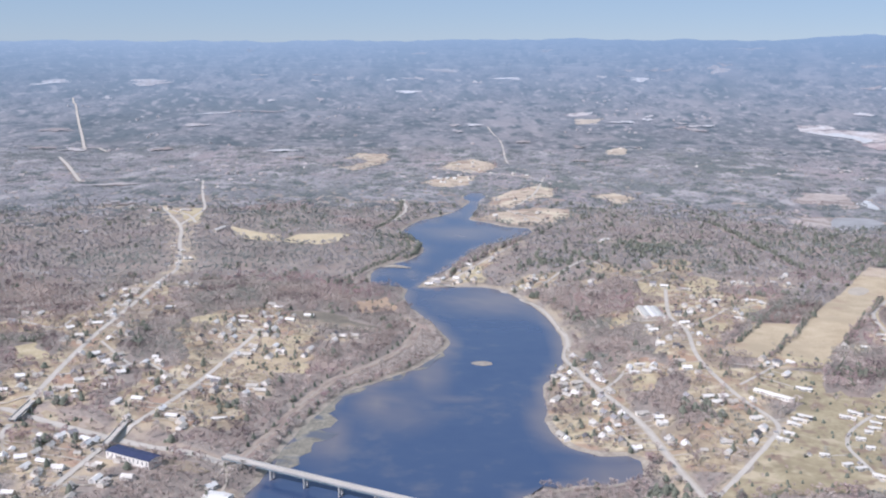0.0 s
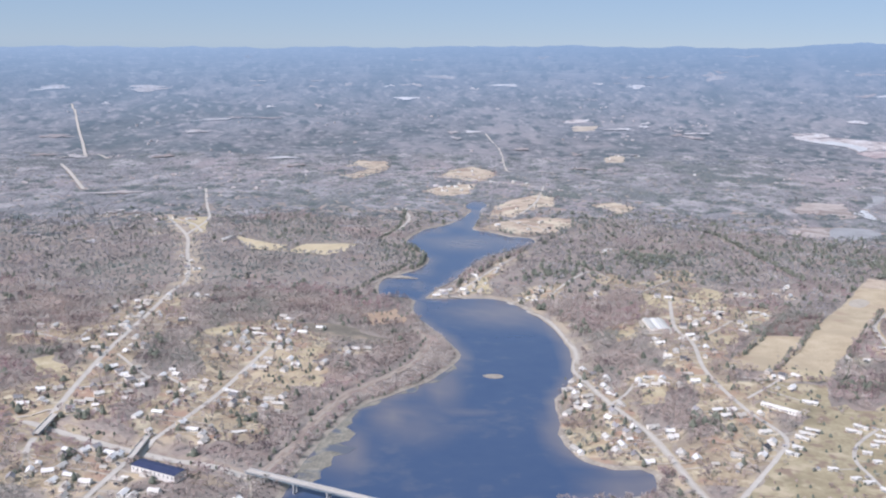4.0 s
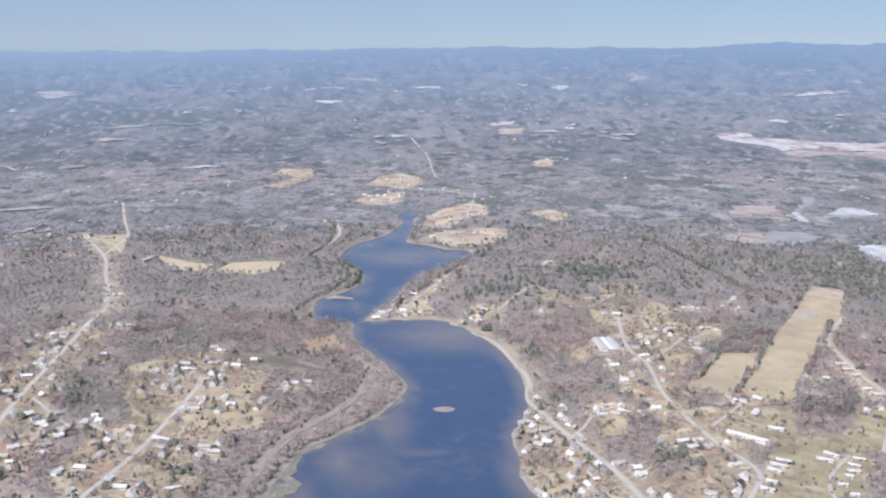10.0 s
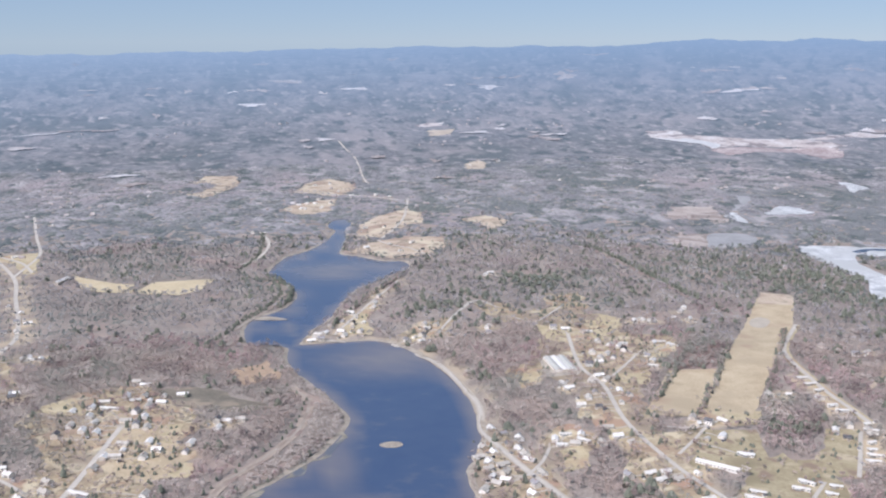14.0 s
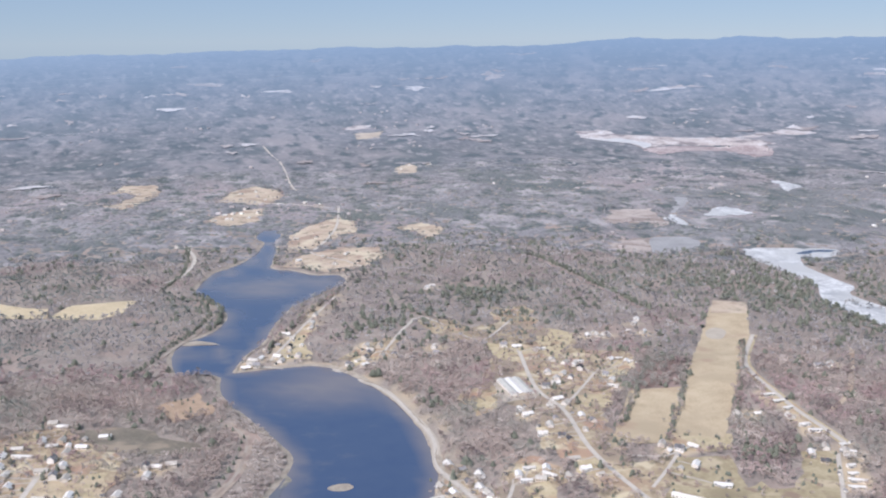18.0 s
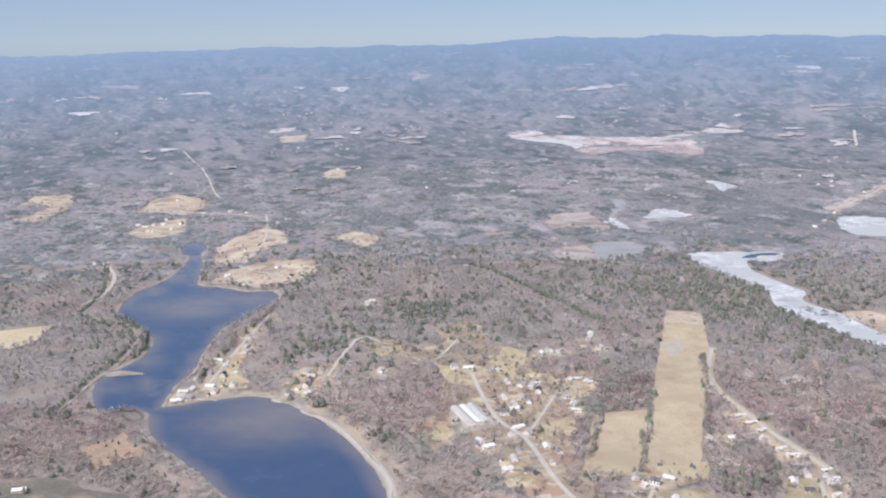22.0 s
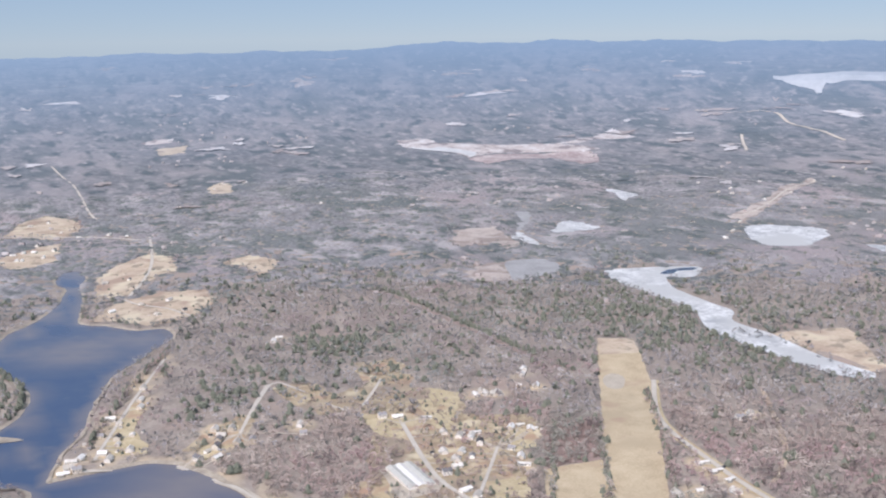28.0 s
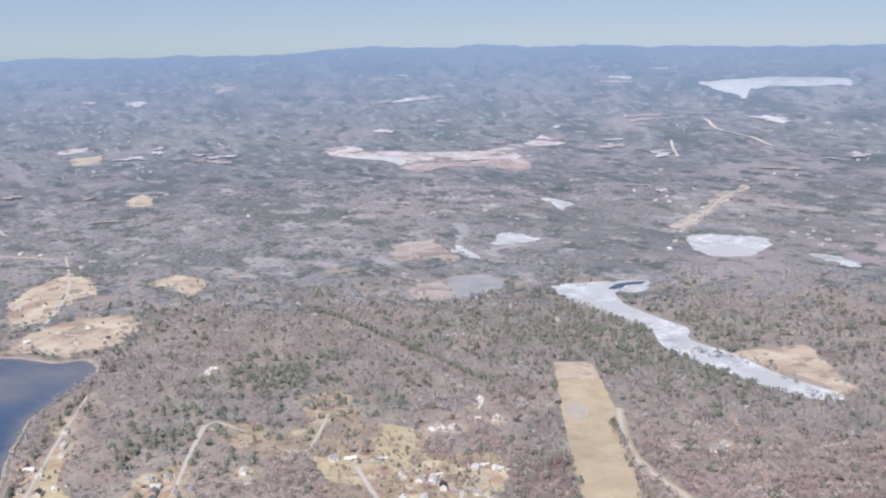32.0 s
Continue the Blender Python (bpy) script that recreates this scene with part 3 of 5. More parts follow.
def paint_haze(m, most=0.97):
    """The far backdrop: haze painted as blue emission, more the higher towards the horizon."""
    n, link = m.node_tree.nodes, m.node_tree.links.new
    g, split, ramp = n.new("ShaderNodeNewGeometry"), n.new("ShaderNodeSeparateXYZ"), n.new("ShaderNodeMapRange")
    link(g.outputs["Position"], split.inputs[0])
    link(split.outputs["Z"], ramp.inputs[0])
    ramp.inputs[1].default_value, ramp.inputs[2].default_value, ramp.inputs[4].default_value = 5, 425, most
    haze_glow, mix = n.new("ShaderNodeEmission"), n.new("ShaderNodeMixShader")
    # the emitted haze is made paler towards -x, to fade that end of the horizon
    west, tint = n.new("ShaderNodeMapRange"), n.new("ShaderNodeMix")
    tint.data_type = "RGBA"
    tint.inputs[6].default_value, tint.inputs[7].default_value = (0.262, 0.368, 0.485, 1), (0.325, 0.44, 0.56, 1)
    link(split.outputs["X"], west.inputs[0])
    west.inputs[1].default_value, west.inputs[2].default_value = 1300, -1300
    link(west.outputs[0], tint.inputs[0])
    link(tint.outputs[2], haze_glow.inputs["Color"])
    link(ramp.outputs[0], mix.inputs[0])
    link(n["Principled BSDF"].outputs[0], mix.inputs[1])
    link(haze_glow.outputs[0], mix.inputs[2])
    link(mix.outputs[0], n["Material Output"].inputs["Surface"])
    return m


M_FLOOR = paint("woodland_floor", [(0.3, (0.215, 0.172, 0.145)), (0.5, (0.32, 0.27, 0.228)), (0.7, (0.45, 0.383, 0.315))], 50, 0.95, 0.4, 12, mottle=((90, (0.40, 0.31, 0.255), 0.57, 0.72),))
toned(M_FLOOR, "grass", (0.56, 0.45, 0.305), 0.25, 0.8)
M_GRASS = paint("dry_grass", [(0.3, (0.41, 0.315, 0.20)), (0.5, (0.535, 0.43, 0.28)), (0.7, (0.615, 0.51, 0.35))], 22, 0.95, 0.2, 9, mottle=((70, (0.47, 0.375, 0.245), 0.54, 0.70), (45, (0.45, 0.33, 0.225), 0.60, 0.72)))
M_PALE = paint("pale_hay", [(0.3, (0.49, 0.40, 0.25)), (0.5, (0.60, 0.495, 0.315)), (0.7, (0.67, 0.57, 0.385))], 60, 0.95, 0.2, 12)
M_TAN = paint("tan_stubble", [(0.3, (0.40, 0.305, 0.215)), (0.5, (0.55, 0.44, 0.32)), (0.7, (0.66, 0.56, 0.43))], 45, 0.95, 0.2, 9, mottle=((75, (0.40, 0.295, 0.22), 0.50, 0.62), (60, (0.63, 0.54, 0.39), 0.54, 0.64), (28, (0.33, 0.27, 0.20), 0.57, 0.65)))
M_ROAD = paint("worn_asphalt", [(0.3, (0.49, 0.44, 0.37)), (0.6, (0.61, 0.555, 0.475))], 20, 0.9, 0.02, 10)
M_GRAVEL = paint("gravel_shoulder", [(0.3, (0.42, 0.36, 0.28)), (0.7, (0.58, 0.51, 0.41))], 12, 0.95, 0.05, 8)
M_SHORE = paint("shore_stones", [(0.3, (0.24, 0.20, 0.16)), (0.55, (0.42, 0.36, 0.28)), (0.8, (0.55, 0.49, 0.40))], 14, 0.9, 0.2, 6)
M_WATER = paint("river_water", [(0.40, (0.048, 0.080, 0.160)), (0.55, (0.056, 0.088, 0.166)), (0.70, (0.115, 0.130, 0.178))], 130, 0.12, 0.0, 5)
# One pale tint for muddy shallows and for sky reflection painted upstream
toned(M_WATER, "shallow_and_sheen", (0.205, 0.185, 0.19), 0.1, 1.05)
M_ICE = paint("lake_ice", [(0.36, (0.42, 0.42, 0.41)), (0.5, (0.62, 0.615, 0.595)), (0.60, (0.80, 0.795, 0.77))], 30, 0.6, 0.0, 4, mottle=((70, (0.42, 0.425, 0.42), 0.56, 0.66), (160, (0.55, 0.545, 0.52), 0.52, 0.62)))
# Far marsh and ice have blue haze emission painted over their own colour
M_MARSH = paint_haze(paint("marsh", [(0.34, (0.40, 0.32, 0.28)), (0.5, (0.57, 0.50, 0.455)), (0.62, (0.70, 0.66, 0.63))], 60, 0.95, 0.0, 6, mottle=((55, (0.28, 0.235, 0.22), 0.53, 0.62),)))
M_FARICE = paint_haze(paint("far_ice", [(0.3, (0.48, 0.47, 0.45)), (0.7, (0.77, 0.75, 0.72))], 200, 0.7, 0.0, 6))
M_BALLAST = paint("pale_ballast", [(0.3, (0.34, 0.285, 0.23)), (0.7, (0.47, 0.405, 0.33))], 12, 0.95, 0.05, 8, mottle=((30, (0.32, 0.255, 0.205), 0.50, 0.62),))
M_MUD = paint("pond_mud", [(0.3, (0.28, 0.27, 0.26)), (0.7, (0.46, 0.45, 0.44))], 40, 0.8, 0.0, 8)
M_BARE = paint("bare_twigs", [(0.2, (0.31, 0.243, 0.21)), (0.5, (0.45, 0.365, 0.315)), (0.8, (0.585, 0.495, 0.43))], 110, 0.95, 0.0, 9, mottle=((170, (0.455, 0.31, 0.305), 0.50, 0.66), (130, (0.345, 0.335, 0.285), 0.52, 0.66), (55, (0.235, 0.182, 0.17), 0.53, 0.64), (40, (0.59, 0.51, 0.445), 0.55, 0.66)), island=0.2)
M_SCRUB = paint("pale_scrub_twigs", [(0.2, (0.42, 0.36, 0.31)), (0.5, (0.55, 0.48, 0.42)), (0.8, (0.65, 0.58, 0.51))], 50, 0.95, 0.0, 9, island=0.3)
# Greyer and bluer than M_BARE: distance haze put into the twig colour
M_BAREMID = paint("haze_greyed_twigs", [(0.2, (0.25, 0.23, 0.225)), (0.5, (0.365, 0.338, 0.328)), (0.8, (0.47, 0.44, 0.425))], 140, 0.95, 0.0, 9, mottle=((230, (0.39, 0.285, 0.27), 0.52, 0.66), (180, (0.26, 0.28, 0.25), 0.50, 0.63), (60, (0.19, 0.185, 0.175), 0.53, 0.63), (50, (0.50, 0.46, 0.435), 0.56, 0.66)), island=0.2)
M_FIR = paint("conifer_needles", [(0.2, (0.145, 0.155, 0.115)), (0.5, (0.20, 0.21, 0.155)), (0.8, (0.275, 0.28, 0.215))], 60, 0.9, 0.0, 9, island=0.2)
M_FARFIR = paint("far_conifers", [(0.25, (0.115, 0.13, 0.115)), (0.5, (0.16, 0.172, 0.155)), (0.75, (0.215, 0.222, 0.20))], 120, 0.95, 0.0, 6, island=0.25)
# Cool grey base colour stands in for haze on the far slopes
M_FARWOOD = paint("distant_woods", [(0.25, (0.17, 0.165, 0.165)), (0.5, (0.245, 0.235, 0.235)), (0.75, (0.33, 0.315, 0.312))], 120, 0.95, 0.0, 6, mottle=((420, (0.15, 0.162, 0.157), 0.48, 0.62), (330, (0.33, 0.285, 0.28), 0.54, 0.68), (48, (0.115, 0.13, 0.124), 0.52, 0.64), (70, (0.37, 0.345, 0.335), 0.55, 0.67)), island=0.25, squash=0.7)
# Far ground and woods: haze painted in as emission, not lit air
M_BACKDROP = paint_haze(paint("haze_painted_land", [(0.34, (0.14, 0.146, 0.152)), (0.5, (0.205, 0.203, 0.208)), (0.66, (0.275, 0.265, 0.262))], 110, 0.95, 0.0, 5, mottle=((300, (0.13, 0.145, 0.148), 0.49, 0.62), (220, (0.30, 0.275, 0.27), 0.54, 0.68), (60, (0.10, 0.118, 0.123), 0.51, 0.66), (38, (0.33, 0.305, 0.298), 0.55, 0.69)), squash=0.6))
M_BACKWOOD = paint_haze(paint("haze_painted_woods", [(0.34, (0.14, 0.146, 0.152)), (0.5, (0.205, 0.203, 0.208)), (0.66, (0.275, 0.265, 0.262))], 110, 0.95, 0.0, 5, mottle=((300, (0.13, 0.145, 0.148), 0.49, 0.62), (220, (0.30, 0.275, 0.27), 0.54, 0.68), (60, (0.10, 0.118, 0.123), 0.51, 0.66), (38, (0.33, 0.305, 0.298), 0.55, 0.69)), island=0.2, squash=0.6))
# Far clearings and village roofs take less of the emitted haze
M_BACKPALE = paint_haze(paint("distant_clearings", [(0.25, (0.33, 0.27, 0.24)), (0.5, (0.47, 0.41, 0.375)), (0.75, (0.68, 0.65, 0.63))], 50, 0.95, 0.0, 4, thing=0.5), 0.84)
M_MEADOW = paint("wet_meadow", [(0.3, (0.16, 0.14, 0.105)), (0.7, (0.28, 0.24, 0.18))], 25, 0.95, 0.1, 8, mottle=((30, (0.36, 0.29, 0.21), 0.54, 0.66),))
M_RUST = paint("rusty_brush", [(0.3, (0.36, 0.25, 0.165)), (0.7, (0.54, 0.40, 0.275))], 16, 0.95, 0.2, 6)
M_BRUSH = paint("brushy_ground", [(0.3, (0.27, 0.195, 0.17)), (0.7, (0.40, 0.30, 0.26))], 18, 0.95, 0.2, 8)
M_YARD = paint("yard_grass", [(0.3, (0.38, 0.30, 0.18)), (0.5, (0.52, 0.43, 0.265)), (0.7, (0.63, 0.54, 0.36))], 16, 0.95, 0.2, 6, mottle=((40, (0.44, 0.30, 0.20), 0.55, 0.68),))
M_ROOF_PALE = paint("pale_metal_roof", [(0.3, (0.50, 0.455, 0.385)), (0.5, (0.70, 0.655, 0.58)), (0.7, (0.84, 0.805, 0.74))], 6, 0.6, 0.0, 6, thing=0.7)
M_ROOF_DARK = paint("asphalt_shingles", [(0.2, (0.07, 0.07, 0.075)), (0.5, (0.20, 0.19, 0.185)), (0.8, (0.36, 0.34, 0.33))], 6, 0.9, 0.0, 6, thing=0.7)
M_WALL = paint("painted_clapboard", [(0.2, (0.50, 0.42, 0.31)), (0.5, (0.70, 0.645, 0.555)), (0.8, (0.82, 0.785, 0.72))], 6, 0.7, 0.0, 6, thing=0.7)
M_ROOF_WHITE = paint("white_metal_roof", [(0.3, (0.72, 0.675, 0.60)), (0.7, (0.83, 0.795, 0.725))], 6, 0.6, 0.0, 6, thing=0.25)
M_ROOF_NAVY = paint("navy_roof", [(0.3, (0.03, 0.04, 0.09)), (0.7, (0.06, 0.07, 0.14))], 6, 0.6, 0.0, 6)
M_GLASSROOF = paint("greenhouse_film", [(0.3, (0.47, 0.455, 0.40)), (0.7, (0.64, 0.62, 0.555))], 6, 0.7, 0.0, 6)
# Red marsh: own colour with the same emitted haze painted over
M_REDMARSH = paint_haze(paint("red_marsh", [(0.36, (0.30, 0.225, 0.21)), (0.5, (0.44, 0.355, 0.33)), (0.62, (0.60, 0.52, 0.48))], 60, 0.95, 0.0, 6))
M_SETTLED = paint("patchy_yard_ground", [(0.34, (0.29, 0.22, 0.15)), (0.5, (0.43, 0.34, 0.22)), (0.66, (0.57, 0.475, 0.315))], 24, 0.95, 0.2, 5, mottle=((40, (0.44, 0.295, 0.205), 0.54, 0.66), (30, (0.63, 0.54, 0.365), 0.55, 0.65), (80, (0.34, 0.275, 0.205), 0.52, 0.66)))
M_REED = paint("reeds", [(0.36, (0.17, 0.16, 0.13)), (0.5, (0.265, 0.24, 0.185)), (0.64, (0.38, 0.345, 0.265))], 16, 0.9, 0.1, 5, mottle=((30, (0.13, 0.145, 0.17), 0.50, 0.60),))
M_RAILSIDE = paint("railside_grass", [(0.3, (0.33, 0.26, 0.205)), (0.7, (0.48, 0.395, 0.31))], 18, 0.95, 0.1, 6, mottle=((24, (0.30, 0.225, 0.19), 0.52, 0.62),))
M_LAWN = paint("mown_dry_grass", [(0.3, (0.29, 0.235, 0.14)), (0.5, (0.40, 0.33, 0.20)), (0.7, (0.51, 0.43, 0.275))], 26, 0.95, 0.2, 6, mottle=((60, (0.30, 0.25, 0.15), 0.52, 0.64), (34, (0.53, 0.44, 0.29), 0.55, 0.65), (18, (0.30, 0.22, 0.155), 0.57, 0.66)))
# Far tan field: own colour, emitted haze painted over it
M_FARTAN = paint_haze(paint("far_tan_field", [(0.3, (0.42, 0.34, 0.25)), (0.5, (0.56, 0.46, 0.34)), (0.7, (0.66, 0.57, 0.45))], 60, 0.95, 0.0, 5, mottle=((70, (0.36, 0.29, 0.24), 0.52, 0.64),)), 0.84)
M_PINKTAN = paint("pinkish_bare_ground", [(0.3, (0.36, 0.29, 0.25)), (0.5, (0.49, 0.415, 0.36)), (0.7, (0.61, 0.54, 0.475))], 40, 0.95, 0.2, 8, mottle=((50, (0.33, 0.27, 0.235), 0.50, 0.60),))
M_DEEP = paint("open_dark_water", [(0.4, (0.030, 0.045, 0.085)), (0.6, (0.075, 0.09, 0.13))], 30, 0.15, 0.0, 4)
M_PANE = paint("window_glass", [(0.3, (0.02, 0.025, 0.03)), (0.7, (0.04, 0.045, 0.05))], 3, 0.1)
M_CONCRETE = paint("concrete", [(0.3, (0.36, 0.35, 0.33)), (0.7, (0.50, 0.48, 0.45))], 8, 0.9, 0.02, 6)
M_STEEL = paint("painted_steel", [(0.3, (0.20, 0.27, 0.30)), (0.7, (0.28, 0.36, 0.38))], 8, 0.6, 0.0, 6)
M_BARK = paint("bark", [(0.3, (0.12, 0.10, 0.085)), (0.7, (0.22, 0.19, 0.165))], 4, 0.95, 0.0, 6)


# ---------------------------------------------------------------- ground
def polar_ground():
    degrees = np.concatenate([np.arange(-62, 78, 0.4), np.arange(78, 298, 1.5)])
    a = np.radians(degrees)
    dist = np.concatenate([[0.5], np.arange(40, 500, 20), np.arange(500, 2300, 10), 2300 * 1.012 ** np.arange(0, 246)])
    A, Dd = np.meshgrid(a, dist)
    x, y = MID[0] + Dd * np.sin(A), MID[1] + Dd * np.cos(A)
    h = land_height(x.ravel(), y.ravel()).reshape(x.shape)
    n, m = x.shape
    i, j = np.meshgrid(np.arange(n - 1), np.arange(m), indexing="ij")
    quad = np.stack([i * m + j, i * m + (j + 1) % m, (i + 1) * m + (j + 1) % m, (i + 1) * m + j], -1).reshape(-1, 4)[:, ::-1]
    return folded(x, y, h).reshape(-1, 3), quad, x.ravel(), y.ravel(), dist, m


g_co, g_quad, g_x, g_y, g_dist, g_m = polar_ground()
split = int(np.searchsorted(g_dist, 3000)) * g_m
me = mesh_of("ground", g_co, g_quad, M_FLOOR, True)
ROADS = {"main_road": (MAIN_ROAD, 5.6), "north_road": (NORTH_ROAD, 5), "bridge_street": (BRIDGE_STREET, 5), "highway": (HIGHWAY, 7.9), "shore_road": (SHORE_ROAD, 4.4),
         "hill_road": (HILL_ROAD, 4.4), "field_lane": (FIELD_LANE, 5), "point_road": (POINT_ROAD, 5), "camp_road": (CAMP_ROAD, 3.4), "wood_lane": (WOOD_LANE, 3),
         "far_road": (FAR_ROAD, 5), "cross_road": (CROSS_ROAD, 3),
         "cut_road": (CUT_ROAD, 8), "cut_road_south": (CUT_ROAD_SOUTH, 8), "lake_road": (LAKE_ROAD, 5), "ridge_road": (RIDGE_ROAD, 13), "gravel_road": (GRAVEL_ROAD, 9),
         "park_loop": (PARK_LOOP, 3.4), "park_lane": (PARK_LANE, 3.6), "lane_a": (LANE_A, 3.2), "lane_b": (LANE_B, 3.2), "lane_c": (LANE_C, 3.6), "lane_d": (LANE_D, 3.6),
         "lane_e": (LANE_E, 3.2), "lane_f": (LANE_F, 3.6), "lane_g": (LANE_G, 3), "lane_h": (LANE_H, 3), "lane_i": (LANE_I, 3), "lane_j": (LANE_J, 5),
         "point_lane": (POINT_LANE, 4), "cut_cross": (CUT_CROSS, 8), "village_road": (VILLAGE_ROAD, 7), "bank_road": (BANK_ROAD, 6)}
ROAD_LINES = {name: catmull(line, 12 if w < 8 else 40) for name, (line, w) in ROADS.items()}
near_road = np.full(g_x.shape, 1e9)
for name in ("main_road", "bridge_street", "shore_road", "hill_road", "camp_road", "cross_road"):
    near_road = np.minimum(near_road, from_line(g_x, g_y, ROAD_LINES[name][::2]))
near_house = np.full(g_x.shape, 1e9)
for some in (HOUSES_WEST, HOUSES_BRIDGE, HOUSES_MIDDLE, HOUSES_SHORE, HOUSES_HILL, HOUSES_UPPER, HOUSES_POINT, HOUSES_NORTH, [q[:2] for q in TRAILERS_A + TRAILERS_B]):
    for hx, hy in some:
        near_house = np.minimum(near_house, (g_x - hx) ** 2 + (g_y - hy) ** 2)
near_house = np.sqrt(near_house)
grass = np.maximum(np.clip(1.0 - near_road / 42, 0, 0.7), np.clip(1.3 - near_house / 22, 0, 1)) * (0.75 + 0.9 * waves(g_x, g_y, 55, 8))
add_values(me, "grass", grass)
# far ground faces take the material with haze painted in
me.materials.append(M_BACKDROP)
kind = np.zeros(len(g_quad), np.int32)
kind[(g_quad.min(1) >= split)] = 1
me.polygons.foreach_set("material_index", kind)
ground = tagged(new("ground", me), "rolling brown leaf-littered woodland ground with dry grass clearings", "ground", kind="structure")


def sheet(name, outline, material, lift, label, category="field", flat=None, step=22.0, smooth_line=True, rag=4):
    """A patch of ground with that outline, draped over the land or lying level."""
    line = ragged(catmull(outline, 12, True) if smooth_line else np.array(outline, float), rag, 25, 5) if smooth_line is not None else ragged(dense(outline, 9), rag, 22, 5)
    lo, hi = line.min(0), line.max(0)
    step = max(step, float((hi - lo).max()) / 270)
    gx, gy = np.meshgrid(np.arange(lo[0], hi[0], step), np.arange(lo[1], hi[1], step))
    keep = inside(gx.ravel(), gy.ravel(), line) & (from_line(gx.ravel(), gy.ravel(), line, True) > step * 0.4)
    pts = np.concatenate([line, np.stack([gx.ravel()[keep], gy.ravel()[keep]], -1)])
    n = len(line)
    from mathutils.geometry import delaunay_2d_cdt
    vs, _, fs, *_ = delaunay_2d_cdt([Vector(p) for p in pts.tolist()], [(i, (i + 1) % n) for i in range(n)], [], 1, 1e-4)
    xy = np.array([tuple(v) for v in vs])
    z = np.full(len(xy), flat) if flat is not None else land_height(xy[:, 0], xy[:, 1]) + lift
    return tagged(new(name, mesh_of(name, folded(xy[:, 0], xy[:, 1], z), [f[:3] for f in fs], material, True)), label, category, kind="structure")


def ribbon(name, line, width, material, lift, label, category="road"):
    line = np.asarray(line, float)
    t = np.gradient(line, axis=0)
    t /= np.linalg.norm(t, axis=1)[:, None]
    side = np.stack([-t[:, 1], t[:, 0]], -1)
    cols = [line + side * width * k for k in (-0.5, 0, 0.5)]
    z = land_height(line[:, 0], line[:, 1]) + lift
    co = np.stack([folded(c[:, 0], c[:, 1], z) for c in cols], 1).reshape(-1, 3)
    n = len(line)
    faces = [(3 * i + k, 3 * i + k + 1, 3 * i + k + 4, 3 * i + k + 3) for i in range(n - 1) for k in (0, 1)]
    return tagged(new(name, mesh_of(name, co, [f[::-1] for f in faces], material, True)), label, category, kind="structure")


water = sheet("water", RIVER, M_WATER, 0, "deep blue tidal river with pale shallows and painted sky sheen", "river", 0.0, 16, False, 0)
w_co = np.array([tuple(v.co) for v in water.data.vertices])
w_edge = from_line(w_co[:, 0], w_co[:, 1], RIVER[::2], True)
shallow_and_sheen = np.clip(1.15 - w_edge / (17 + 14 * waves(w_co[:, 0], w_co[:, 1], 160, 17)), 0, 1)
# Mud flats; the upper-river spots paint sky reflection into the water colour
for cx, cy, rx, ry, k in ((85, 1470, 95, 85, 1.05), (60, 2210, 26, 130, 0.55), (-25, 2040, 45, 60, 0.6), (-15, 1125, 24, 75, 0.95), (-70, 1030, 26, 55, 0.95), (-108, 930, 20, 65, 0.95), (8, 1240, 14, 60, 0.8), (-48, 1010, 45, 75, 0.6), (160, 850, 45, 40, 0.9), (140, 2030, 75, 75, 0.9), (20, 1960, 55, 60, 0.35), (-95, 1640, 30, 30, 0.6), (10, 1045, 32, 9, 0.75), (-20, 985, 42, 7, 0.7), (105, 980, 18, 70, 0.8), (40, 2010, 85, 85, 1.0), (-24, 1849, 24, 50, 0.4), (-47, 1742, 24, 45, 0.75), (100, 2063, 60, 60, 0.8), (-54, 1643, 16, 40, 0.8), (-20, 2150, 26, 45, 1.0), (22, 2235, 22, 50, 1.0), (95, 2540, 30, 70, 1.0), (85, 2300, 14, 60, 0.5)):
    shallow_and_sheen = np.maximum(shallow_and_sheen, k * np.exp(-((w_co[:, 0] - cx) / rx) ** 2 - ((w_co[:, 1] - cy) / ry) ** 2) * (1 + 0.35 * waves(w_co[:, 0], w_co[:, 1], 60, 27)))
add_values(water.data, "shallow_and_sheen", shallow_and_sheen)
for k, lake in enumerate(LAKES):
    sheet("water", lake, M_MUD if k == 3 else M_ICE, 0, "pale grey ice covered lake among woods", "lake", 0.1, 30, False, 0)
